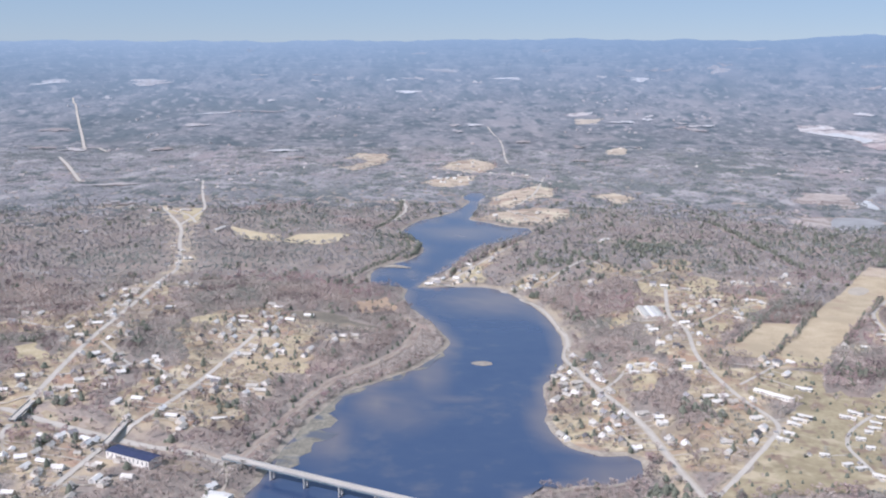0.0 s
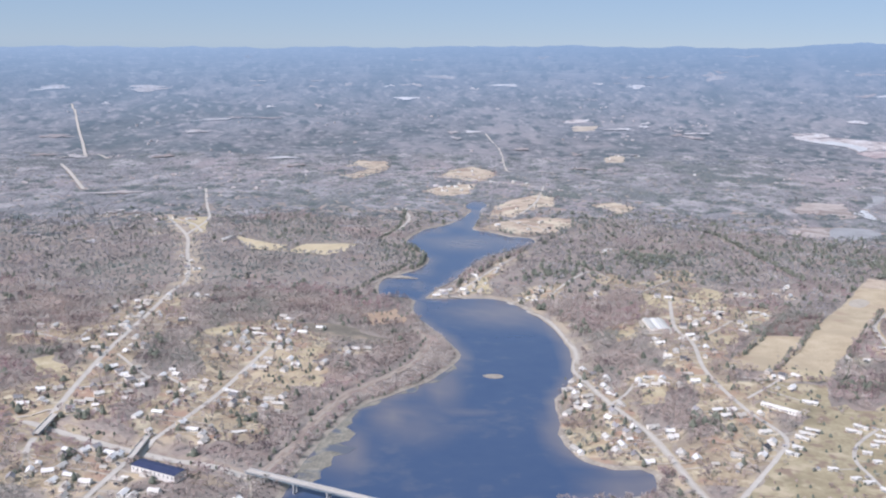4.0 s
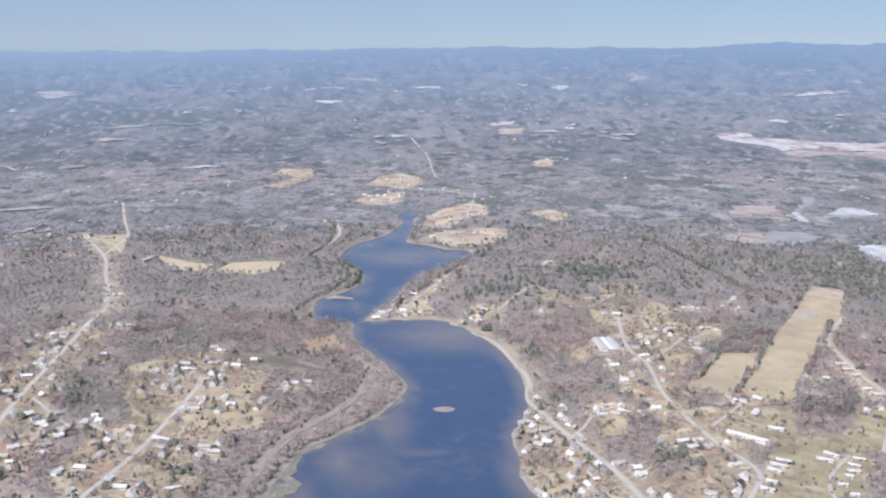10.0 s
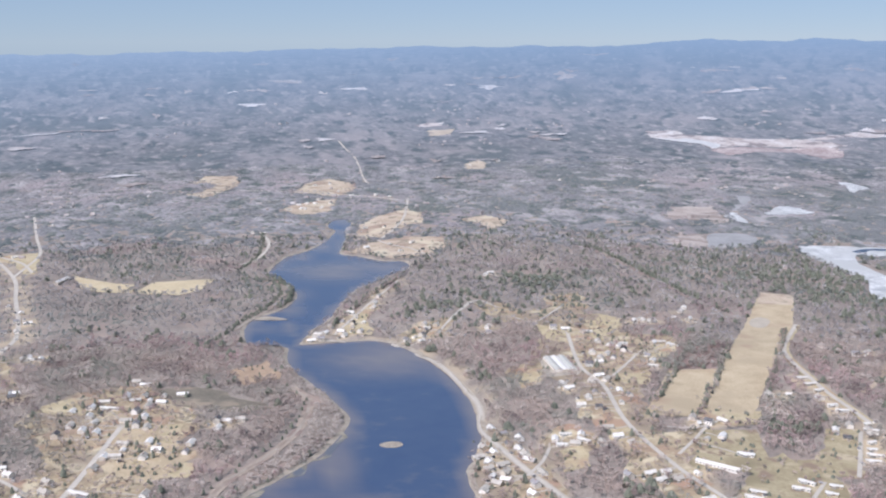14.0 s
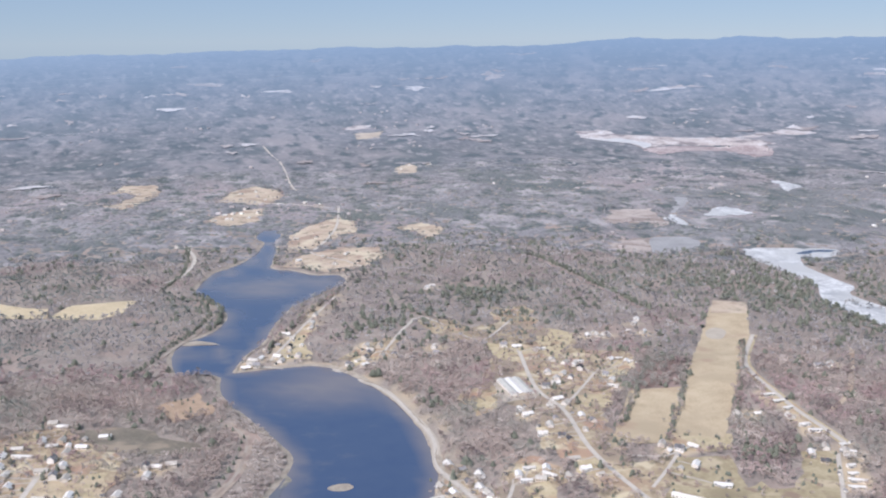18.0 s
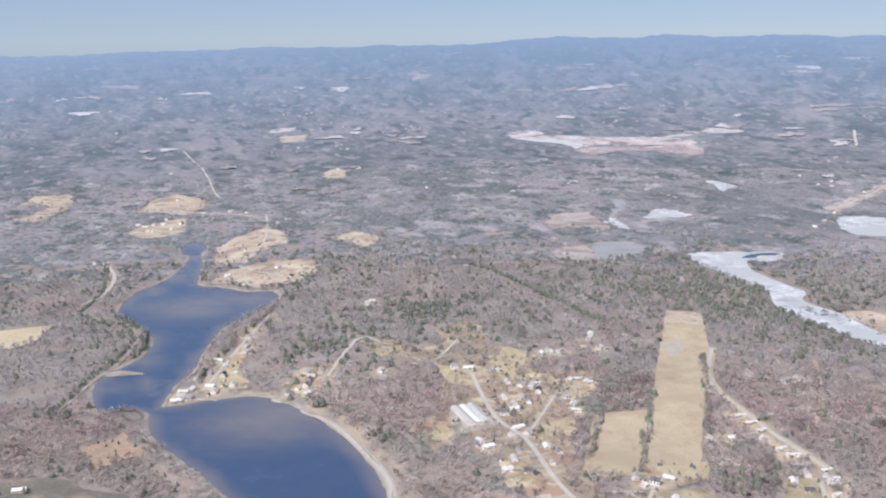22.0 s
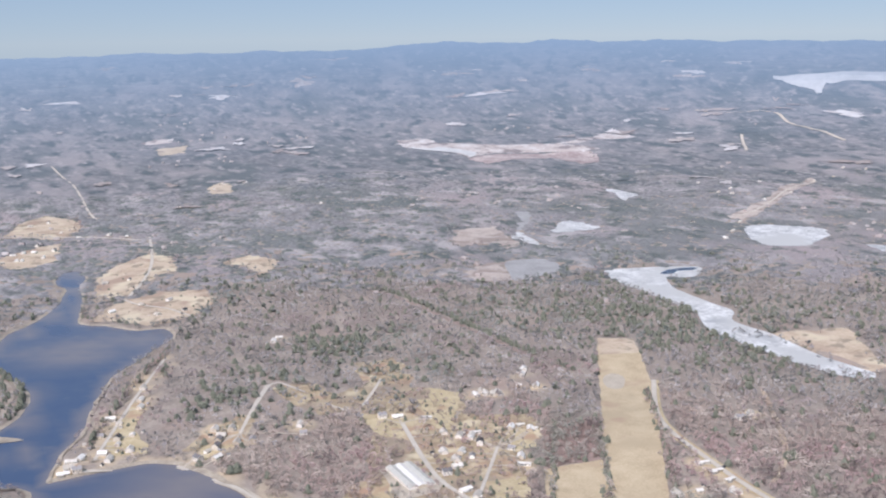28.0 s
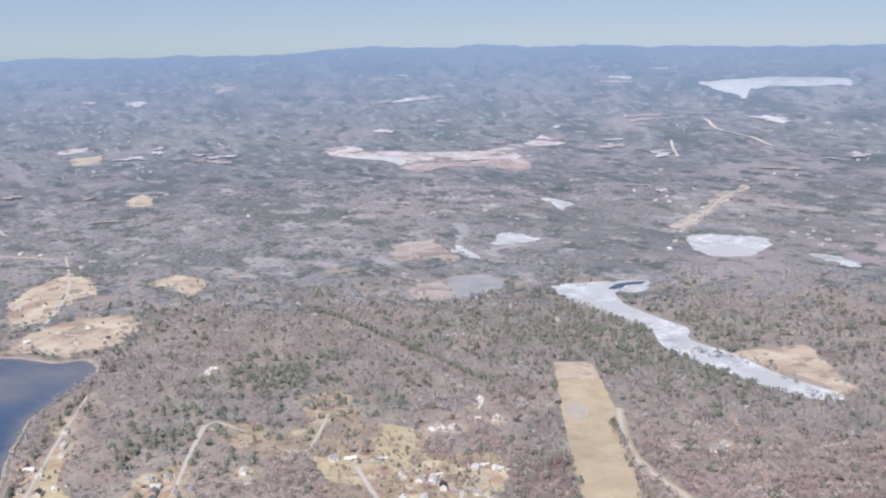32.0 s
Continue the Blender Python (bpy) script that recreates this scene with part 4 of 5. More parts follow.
for outline, material, label in (
    (LONG_FIELD, M_GRASS, "long strip of dry straw-coloured hayfield"), (SECOND_FIELD, M_GRASS, "short dry grass field with brush at its head"),
    (TRAILER_GRASS, M_LAWN, "mown dry grass round mobile homes"), (TRAILER_GRASS_EAST, M_LAWN, "mown dry grass round mobile homes"),
    (WEST_FIELD_A, M_PALE, "pale yellow hayfield between woods"), (WEST_FIELD_B, M_PALE, "pale yellow hayfield between woods"),
    (TAN_A, M_TAN, "tan stubble field beyond the river"), (TAN_B, M_TAN, "tan stubble field by far houses"),
    (POINT_A, M_TAN, "tan cleared land on the river point"), (POINT_B, M_TAN, "tan cleared land on the river point"),
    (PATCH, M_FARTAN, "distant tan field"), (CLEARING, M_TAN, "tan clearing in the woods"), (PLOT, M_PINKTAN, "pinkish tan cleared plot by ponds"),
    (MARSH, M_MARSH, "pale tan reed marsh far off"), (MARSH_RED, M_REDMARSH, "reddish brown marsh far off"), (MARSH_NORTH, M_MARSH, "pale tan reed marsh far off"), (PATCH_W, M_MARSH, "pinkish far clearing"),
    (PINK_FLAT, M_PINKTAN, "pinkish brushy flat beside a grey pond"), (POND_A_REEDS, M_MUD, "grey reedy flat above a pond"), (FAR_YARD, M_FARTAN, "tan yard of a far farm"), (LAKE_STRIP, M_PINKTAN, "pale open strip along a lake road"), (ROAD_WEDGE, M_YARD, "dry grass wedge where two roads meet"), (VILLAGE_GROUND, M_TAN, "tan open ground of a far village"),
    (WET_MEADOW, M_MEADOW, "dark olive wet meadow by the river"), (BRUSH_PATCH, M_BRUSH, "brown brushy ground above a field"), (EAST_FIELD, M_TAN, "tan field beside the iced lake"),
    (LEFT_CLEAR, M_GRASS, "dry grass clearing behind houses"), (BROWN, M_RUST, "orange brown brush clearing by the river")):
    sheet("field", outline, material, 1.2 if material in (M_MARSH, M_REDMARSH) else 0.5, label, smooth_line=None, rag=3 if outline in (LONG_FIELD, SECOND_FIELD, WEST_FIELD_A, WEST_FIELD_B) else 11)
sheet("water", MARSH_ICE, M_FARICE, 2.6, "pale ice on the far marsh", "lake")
sheet("water", DARK_BAY, M_DEEP, 0, "dark open water in a bay of the iced lake", "lake", 0.16, 12, rag=3)
sheet("reed_bed", REEDS, M_REED, 0, "pale olive reed flats along the river bank", "reeds", 0.12, 10, None, 13)
for outline in (SETTLED_TOWN, SETTLED_STREET, SETTLED_HIGHWAY, SETTLED_SOUTH, SETTLED_SHORE, SETTLED_HILL, SETTLED_LOW, SETTLED_POINT, SETTLED_UPPER, SETTLED_WOOD):
    sheet("yard_ground", outline, M_SETTLED, 0.3, "patchy tan and rusty ground among scattered houses", "ground", smooth_line=None, rag=14, step=12)
sheet("gravel_yard", NURSERY_YARD, M_GRAVEL, 0.46, "pale gravel yard round a nursery building", "yard", smooth_line=None, rag=2)
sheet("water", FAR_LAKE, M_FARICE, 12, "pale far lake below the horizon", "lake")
for outline in (YARD_A, YARD_B, YARD_C, YARD_D, YARD_E, YARD_F, YARD_G, YARD_H, YARD_I, YARD_J, YARD_K, YARD_L, YARD_M, YARD_N, YARD_O, YARD_P, VERGE_A, VERGE_B):
    sheet("grass_patch", outline, M_RAILSIDE if outline in (VERGE_A, VERGE_B) else M_YARD, 0.42, "dry tan grass clearing among houses", "grass", smooth_line=None, rag=7, step=12)
sheet("field", FIELD_HEAD, M_TAN, 0.75, "pinkish bare earth at the head of a hayfield", smooth_line=None, rag=2)
sheet("riding_ring", catmull(ARENA, 4, True), M_GRAVEL, 0.8, "pale sandy riding ring in a field", "riding ring", smooth_line=False, rag=1)
FAR_PATCHES = []
rng = np.random.RandomState(77)
for cx, cy, wide, deep in CLEARINGS_A + CLEARINGS_B + CLEARINGS_C + CLEARINGS_D + CLEARINGS_E:
    away = np.array((cx, cy)) - MID
    far = np.linalg.norm(away)
    if far > 26000:
        continue
    away /= far
    side = np.array((away[1], -away[0]))
    ripple = [(k, rng.uniform(0, 6.283), rng.uniform(0.25, 0.6)) for k in (2, 3, 5, 8)]
    rim = np.array([(side * math.cos(a) * wide + away * math.sin(a) * deep) * max(0.3, 0.85 + sum(q / k**0.5 * math.sin(k * a + p) for k, p, q in ripple)) for a in np.arange(34) * 0.1848]) + (cx, cy)
    FAR_PATCHES.append(rim)
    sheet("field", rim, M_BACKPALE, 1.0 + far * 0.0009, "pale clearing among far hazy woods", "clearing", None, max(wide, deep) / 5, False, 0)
sheet("island", catmull([(x + (x - 43) * 0.1, y - (y - 1144) * 0.25) for x, y in ISLAND], 2, True), M_SHORE, 0, "small pale gravel islet in the river", "island", 0.2, 5, False, 1.5)
for full, (line, w) in ROADS.items():
    name = "lane" if full.startswith("lane_") else full
    lift = 0.55 if w < 8 else 3.0
    ribbon(name + "_shoulder", ROAD_LINES[full], w * (2.1 if full == "shore_road" else 1.35), M_GRAVEL, lift, "pale gravel road shoulder")
    ribbon(name, ROAD_LINES[full], w, M_ROAD, lift + 0.1, "pale worn two-lane asphalt road")
ribbon("grass_verge", ROAD_LINES["field_lane"], 13, M_YARD, 0.42, "broad dry grass verge of a field lane", "grass")
ribbon("grass_verge", catmull(RAIL_SOUTH, 12), 12, M_RAILSIDE, 0.35, "broad pale grass strip beside the old rail bed", "grass")
ribbon("rail_bed", catmull(RAIL_SOUTH, 12), 3.6, M_BALLAST, 0.5, "disused rail bed along the river bank", "rail bed")
ribbon("rail_bed", catmull(RAIL_NORTH, 12), 6, M_BALLAST, 0.5, "disused rail bed along the river bank", "rail bed")
ribbon("powerline_cut", catmull(POWERLINE, 14), 5, M_BRUSH, 0.45, "straight brushy power line cut through woods", "clearing")
ribbon("woods_track", catmull(POND_PATH, 14), 7, M_PINKTAN, 0.45, "pale curving track beside a grey pond", "track")
ribbon("woods_track", catmull(RIGHT_TRACK, 14), 6, M_TAN, 0.45, "pinkish dirt track in the woods", "track")


def shore_band(name, line, inner, outer, label):
    """Stones and mud along the water's edge."""
    line = np.asarray(line, float)
    t = np.gradient(line, axis=0)
    t /= np.linalg.norm(t, axis=1)[:, None] + 1e-9
    side = np.stack([-t[:, 1], t[:, 0]], -1)
    wide = 0.6 + 0.5 * np.abs(waves(line[:, 0], line[:, 1], 70, 21))
    co = []
    for off, z in ((-inner, 0.03), (0, 0.45), (outer, 1.3)):
        q = line + side * off * wide[:, None]
        co.append(np.stack([q[:, 0], q[:, 1], np.full(len(q), z)], -1))
    co = np.stack(co, 1).reshape(-1, 3)
    faces = [(3 * i + k, 3 * i + k + 3, 3 * i + k + 4, 3 * i + k + 1) for i in range(len(line) - 1) for k in (0, 1)]
    return tagged(new(name, mesh_of(name, co, faces, M_SHORE, True)), label, "shore", kind="structure")


shore_band("shore", ragged(catmull(LEFT_BANK, 10), 3, 22, 9), 3, 5, "muddy reed-fringed river bank")
shore_band("shore", ragged(catmull(RIGHT_BANK[len(RIGHT_UPPER) - 1:], 10), 3, 22, 9), 3, 7, "pale stony beach below the shore road")
shore_band("shore", ragged(catmull(RIGHT_UPPER, 10), 3, 22, 9), 2, 5, "stony river bank below woods")
spit = sheet("gravel_spit", [(-106, 1690), (-80, 1685), (-53, 1682), (-58, 1690), (-85, 1710), (-100, 1705)], M_SHORE, 0, "narrow pale gravel spit in the river", "spit", 0.5, 8, rag=1)


# ---------------------------------------------------------------- parts and houses
def part(name, bm, material, parent=None, label=""):
    me = bpy.data.meshes.new(name)
    bm.normal_update()
    bm.to_mesh(me)
    bm.free()
    me.materials.append(material)
    ob = new(name, me)
    ob.parent = parent
    return tagged(ob, label)


def box(bm, x0, x1, y0, y1, z0, z1):
    v = [bm.verts.new((x, y, z)) for z in (z0, z1) for x, y in ((x0, y0), (x1, y0), (x1, y1), (x0, y1))]
    for f in ((3, 2, 1, 0), (4, 5, 6, 7), (0, 1, 5, 4), (1, 2, 6, 5), (2, 3, 7, 6), (3, 0, 4, 7)):
        bm.faces.new([v[i] for i in f])
    return bm


def prism(bm, half_x, half_y, z, rise, over, thick=0.22):
    """A gable roof with overhang: ridge along x, with real thickness."""
    X, Y = half_x + over, half_y + over
    drop = rise * over / half_y
    top = [(-X, -Y, z - drop), (X, -Y, z - drop), (X, 0, z + rise), (-X, 0, z + rise), (X, Y, z - drop), (-X, Y, z - drop)]
    a = [bm.verts.new((x, y, h + thick)) for x, y, h in top]
    b = [bm.verts.new(p) for p in top]
    for f in ((0, 1, 2, 3), (3, 2, 4, 5)):
        bm.faces.new([a[i] for i in f])
        bm.faces.new([b[i] for i in reversed(f)])
    for i, j in ((0, 1), (1, 2), (2, 4), (4, 5), (5, 3), (3, 0)):
        bm.faces.new([a[j], a[i], b[i], b[j]])
    return bm


def gable_body(half_x, half_y, z, rise):
    bm = bmesh.new()
    lo = [bm.verts.new((x, y, -1.2)) for x, y in ((-half_x, -half_y), (half_x, -half_y), (half_x, half_y), (-half_x, half_y))]
    hi = [bm.verts.new((v.co.x, v.co.y, z)) for v in lo]
    e, w = bm.verts.new((half_x, 0, z + rise)), bm.verts.new((-half_x, 0, z + rise))
    bm.faces.new((lo[0], lo[1], hi[1], hi[0]))
    bm.faces.new((lo[2], lo[3], hi[3], hi[2]))
    bm.faces.new((lo[1], lo[2], hi[2], e, hi[1]))
    bm.faces.new((lo[3], lo[0], hi[0], w, hi[3]))
    return bm


def dwelling(name, length, width, tall, rise, roof, wall, label, category, group, windows, chimney=False, porch=False):
    """A building with its parts, at the origin: long side along x."""
    ob = tagged(new(name), label, category, group)
    hx, hy = length / 2, width / 2
    part("wall", gable_body(hx, hy, tall, rise), wall, ob)
    cover = part("roof", prism(bmesh.new(), hx, hy, tall, rise, 0.35), roof, ob)
    for k in range(windows):
        x = -hx + (k + 0.5) * length / windows
        for s in (-1, 1):
            part("window", box(bmesh.new(), x - 0.45, x + 0.45, s * hy - 0.05, s * hy + 0.05, tall * 0.4, tall * 0.8), M_PANE, ob)
    part("door", box(bmesh.new(), hx * 0.15, hx * 0.15 + 0.9, -hy - 0.08, -hy + 0.04, -0.1, 1.9), M_ROOF_DARK, ob)
    if chimney:
        part("chimney", box(bmesh.new(), -0.4, 0.2, -0.9, -0.3, tall, tall + rise + 0.9), M_BRICK, cover, "red brick chimney")
    if porch:
        deck = part("porch", box(bmesh.new(), -hx * 0.7, 0.0, -hy - 1.9, -hy - 0.02, 0.0, 0.35), M_CONCRETE, ob)
        part("porch_roof", box(bmesh.new(), -hx * 0.75, 0.2, -hy - 2.0, -hy - 0.02, 2.1, 2.25), roof, deck)
    return ob


M_BRICK = paint("chimney_brick", [(0.3, (0.24, 0.11, 0.08)), (0.7, (0.36, 0.19, 0.14))], 2, 0.9)
ALL_HOUSES = (HOUSES_WEST, HOUSES_BRIDGE, HOUSES_MIDDLE, HOUSES_SHORE, HOUSES_HILL, HOUSES_UPPER, HOUSES_POINT, HOUSES_FAR, HOUSES_NORTH, HOUSES_LAKE)
WHERE = ("west street", "bridge street", "middle street", "river shore", "hill road", "upper road", "river point", "far village", "north road", "lake road")
KINDS = [
    dwelling("house", 10.6, 7.2, 3.0, 2.3, M_ROOF_PALE, M_WALL, "white clapboard house with a pale sunlit metal roof", "house", "", 4, True, True),
    dwelling("house", 9.4, 7.2, 4.8, 2.5, M_ROOF_DARK, M_WALL, "two-storey pale house with a grey shingle roof", "house", "", 3, True),
    dwelling("house", 12.6, 6.6, 2.8, 1.7, M_ROOF_PALE, M_WALL, "long low ranch house with a pale roof", "house", "", 5, False, True),
    dwelling("house", 8.0, 6.2, 2.8, 2.2, M_ROOF_DARK, M_WALL, "small cottage with a weathered shingle roof", "house", "", 2, True),
    dwelling("garage", 6.8, 5.4, 2.6, 1.5, M_ROOF_PALE, M_WALL, "small white garage with a metal roof", "garage", "", 1),
]
trailer = dwelling("mobile_home", 13.0, 3.9, 2.6, 0.5, M_ROOF_WHITE, M_WALL, "long white mobile home standing on dry grass", "mobile home", "mobile homes in rows", 5, False, True)
rng = np.random.RandomState(5)
road_pts = np.concatenate([v for v in ROAD_LINES.values()])
road_dir = np.concatenate([np.gradient(v, axis=0) for v in ROAD_LINES.values()])
house_xy = []
used = set()
for names, where in zip(ALL_HOUSES, WHERE):
    more = []
    for x, y in list(names) + (list(names)[::2] if where in ("west street", "bridge street", "middle street", "river shore") else []):
        if rng.uniform() < 0.85 and y < 1700:
            a = rng.uniform(0, 6.283)
            q = (x + rng.uniform(15, 24) * math.cos(a), y + rng.uniform(15, 24) * math.sin(a))
            if np.min(((road_pts - q) ** 2).sum(1)) > 90 and shore_at(*q) > 6 and all(math.hypot(q[0] - u, q[1] - v) > 15 for u, v in list(names) + more + house_xy):
                more.append(q)
    for x, y in list(names) + more:
        kind = int(rng.choice(5, p=[0.38, 0.12, 0.30, 0.08, 0.12]))
        near = np.argmin(((road_pts - (x, y)) ** 2).sum(1))
        turn = math.degrees(math.atan2(road_dir[near, 1], road_dir[near, 0])) + rng.choice([0, 0, 90]) + rng.uniform(-9, 9)
        h = height_at(x, y)
        px, py, pz = folded(x, y, max(h, 0.6))
        m = pose(px, py, pz + 0.1, 0, 0, turn)
        if kind in used:
            ob = copy_thing(KINDS[kind], m)
        else:
            ob = KINDS[kind]
            ob.matrix_basis = m
            used.add(kind)
        tagged(ob, group="houses on the " + where)
        house_xy.append((x, y))
first = True
for x, y, turn, length in TRAILERS_A + TRAILERS_B:
    h = height_at(x, y)
    m = pose(x, y, h + 0.5, 0, 0, turn)
    ob = trailer if first else copy_thing(trailer, m)
    ob.scale = (length / 13.0, 1, 1)
    if first:
        ob.matrix_basis = m @ Matrix.Diagonal((length / 13.0, 1, 1, 1))
        first = False
    house_xy.append((x, y))
    trailer.scale = (1, 1, 1) if ob is not trailer else trailer.scale


shed = dwelling("shed", 3.6, 2.8, 2.0, 0.9, M_ROOF_DARK, M_WALL, "small wooden garden shed in a yard", "shed", "sheds in yards", 1)
drives = 0
for k, (x, y) in enumerate(list(house_xy)):
    near = np.argmin(((road_pts - (x, y)) ** 2).sum(1))
    gap = np.linalg.norm(road_pts[near] - (x, y))
    if 12 < gap < 75 and y < 1900:
        p = np.array((x, y), float)
        q = road_pts[near]
        bend = (p + q) / 2 + rng.uniform(-4, 4, 2)
        ribbon("driveway", catmull([p + (q - p) * 0.1, bend, q], 5), 2.6, M_GRAVEL, 0.5, "pale gravel driveway to a house", "driveway")
    if k % 2 == 0 and y < 1900:
        a = rng.uniform(0, 6.283)
        sx, sy = x + 13 * math.cos(a), y + 13 * math.sin(a)
        if shore_at(sx, sy) > 3:
            h = height_at(sx, sy)
            m = pose(sx, sy, h + 0.1, 0, 0, rng.uniform(0, 180))
            if drives == 0:
                shed.matrix_basis = m
            else:
                copy_thing(shed, m)
            drives += 1


def placed(ob, x, y, turn, lift=0.1):
    h = height_at(x, y)
    ob.matrix_basis = pose(x, y, h + lift, 0, 0, turn)
    for reach in (-18, 0, 18):
        house_xy.append((x + reach * math.cos(radians(turn)), y + reach * math.sin(radians(turn))))
    return ob


placed(dwelling("long_shed", 44, 7, 3.2, 1.6, M_ROOF_WHITE, M_WALL, "long white poultry shed beside a hill road", "shed", "", 12), 356, 1033, -45)
placed(dwelling("warehouse", 52, 16, 7.5, 1.3, M_ROOF_NAVY, M_WALL, "white warehouse with a dark blue roof by the highway", "warehouse", "", 10), -277, 856, -28)
placed(dwelling("store", 22, 14, 4.5, 1.2, M_ROOF_WHITE, M_WALL, "flat white-roofed store by the river bridge", "store", "", 5), -186, 785, -20)
placed(dwelling("barn", 40, 9, 4.0, 2.4, M_ROOF_WHITE, M_WALL, "long white barn beside a yellow field", "barn", "", 6), -441, 1966, 70)
glass = tagged(new("greenhouse"), "three-bay pale green glass nursery building", "greenhouse")
for k, dy in enumerate((-9.5, 0, 9.5)):
    bay = part("bay", gable_body(29, 4.72, 3.0, 1.2), M_WALL, glass)
    bay.location = (0, dy, 0)
    top = part("roof", prism(bmesh.new(), 29, 4.72, 3.0, 1.2, 0.02), M_GLASSROOF if k != 1 else M_ROOF_WHITE, glass)
    top.location = (0, dy, 0)
placed(glass, 292, 1374, 91)
HOUSE_XY = np.array(house_xy, float)


# ---------------------------------------------------------------- river bridge and overpasses
def span(name, a, b, width, top, label, piers, rails=True):
    """A road bridge from a to b: deck, edge beams, parapets, and piers."""
    ob = tagged(new(name), label, "bridge")
    a, b = Vector((*a, 0)), Vector((*b, 0))
    length = (b - a).length
    turn = math.degrees(math.atan2(b.y - a.y, b.x - a.x))
    ob.matrix_basis = pose(a.x, a.y, top, 0, 0, turn)
    w = width / 2
    part("deck", box(bmesh.new(), 0, length, -w, w, -0.6, 0), M_CONCRETE, ob)
    part("road_surface", box(bmesh.new(), 0, length, -w + 0.9, w - 0.9, 0.004, 0.06), M_ROAD, ob)
    for s in (-1, 1):
        part("girder", box(bmesh.new(), 0, length, s * w * 0.7 - 0.25, s * w * 0.7 + 0.25, -2.2, -0.61), M_STEEL, ob)
        part("parapet", box(bmesh.new(), 0, length, s * (w - 0.2) - 0.18, s * (w - 0.2) + 0.18, 0.01, 0.9), M_CONCRETE, ob)
    for k in range(piers):
        x = length * (k + 0.5) / piers
        pier = part("pier", box(bmesh.new(), x - 0.7, x + 0.7, -w * 0.8, -w * 0.35, -top - 3, -2.21), M_CONCRETE, ob)
        part("column", box(bmesh.new(), x - 0.7, x + 0.7, w * 0.35, w * 0.8, -top - 3, -2.21), M_CONCRETE, ob)
        part("cap", box(bmesh.new(), x - 0.9, x + 0.9, -w * 0.9, w * 0.9, -3.0, -2.205), M_CONCRETE, pier)
    return ob


span("river_bridge", (-196, 857), (90, 712), 8, 11, "long pale concrete highway bridge over the river", 9)
span("overpass", (-312, 951), (-313, 890), 6.8, 8.0, "street overpass crossing the sunken highway", 2)
span("overpass", (-425, 1000), (-424, 945), 7.4, 9.4, "street overpass crossing the highway cutting", 2)


# ---------------------------------------------------------------- trees
def bare_template(rng, twigs, limbs=5):
    """A leafless tree one metre tall: trunk, limbs and a crown of many twig sprays. Returns its triangles."""
    tri = []
    r = 0.022
    base = [np.array((r * math.cos(a), r * math.sin(a), -0.06)) for a in (0, 2.1, 4.2)]
    top = np.array((rng.uniform(-0.04, 0.04), rng.uniform(-0.04, 0.04), 0.72))
    for i in range(3):
        tri.append((base[i], base[(i + 1) % 3], top))
    for k in range(limbs):
        a = k * 6.283 / limbs + rng.uniform(-0.5, 0.5)
        z = rng.uniform(0.3, 0.55)
        end = np.array((math.cos(a) * 0.26, math.sin(a) * 0.26, z + rng.uniform(0.15, 0.3)))
        tri.append((np.array((0.012, 0, z)), np.array((-0.012, 0, z - 0.03)), end))
    for k in range(twigs):
        u = rng.normal(size=3)
        u /= np.linalg.norm(u)
        c = u * np.array((0.31, 0.31, 0.27)) * rng.uniform(0.45, 1.0) + (0, 0, 0.68)
        out = u * (1, 1, 0.6) + (0, 0, 0.45)
        out /= np.linalg.norm(out)
        across = np.cross(out, rng.normal(size=3))
        across /= np.linalg.norm(across)
        n = 0.075 * (26 / max(twigs, 8)) ** 0.5
        tri.append((c - out * n * 1.3, c + across * n * 1.15 + out * n * 0.4, c + out * n * 1.7 - across * n * 0.45))
    return np.array(tri)


def fir_template(rng, tiers, arms):
    """A conifer one metre tall: trunk and tiers of drooping boughs with a ragged edge."""
    tri = []
    for i in range(3):
        a, b = i * 2.1, (i + 1) * 2.1
        tri.append((np.array((0.03 * math.cos(a), 0.03 * math.sin(a), -0.06)), np.array((0.03 * math.cos(b), 0.03 * math.sin(b), -0.06)), np.array((0, 0, 0.6))))
    for t in range(tiers):
        z = 0.14 + 0.72 * t / tiers
        r = 0.30 * math.cos(1.3 * t / tiers)
        for k in range(arms):
            a = (k + 0.5 * (t % 2)) * 6.283 / arms + rng.uniform(-0.15, 0.15)
            w = 6.283 / arms * 0.62
            q = r * rng.uniform(0.75, 1.2)
            tri.append((np.array((0, 0, z + 0.24)), np.array((q * math.cos(a - w), q * math.sin(a - w), z + rng.uniform(-0.03, 0.04))), np.array((q * math.cos(a + w), q * math.sin(a + w), z + rng.uniform(-0.03, 0.04)))))
    return np.array(tri)


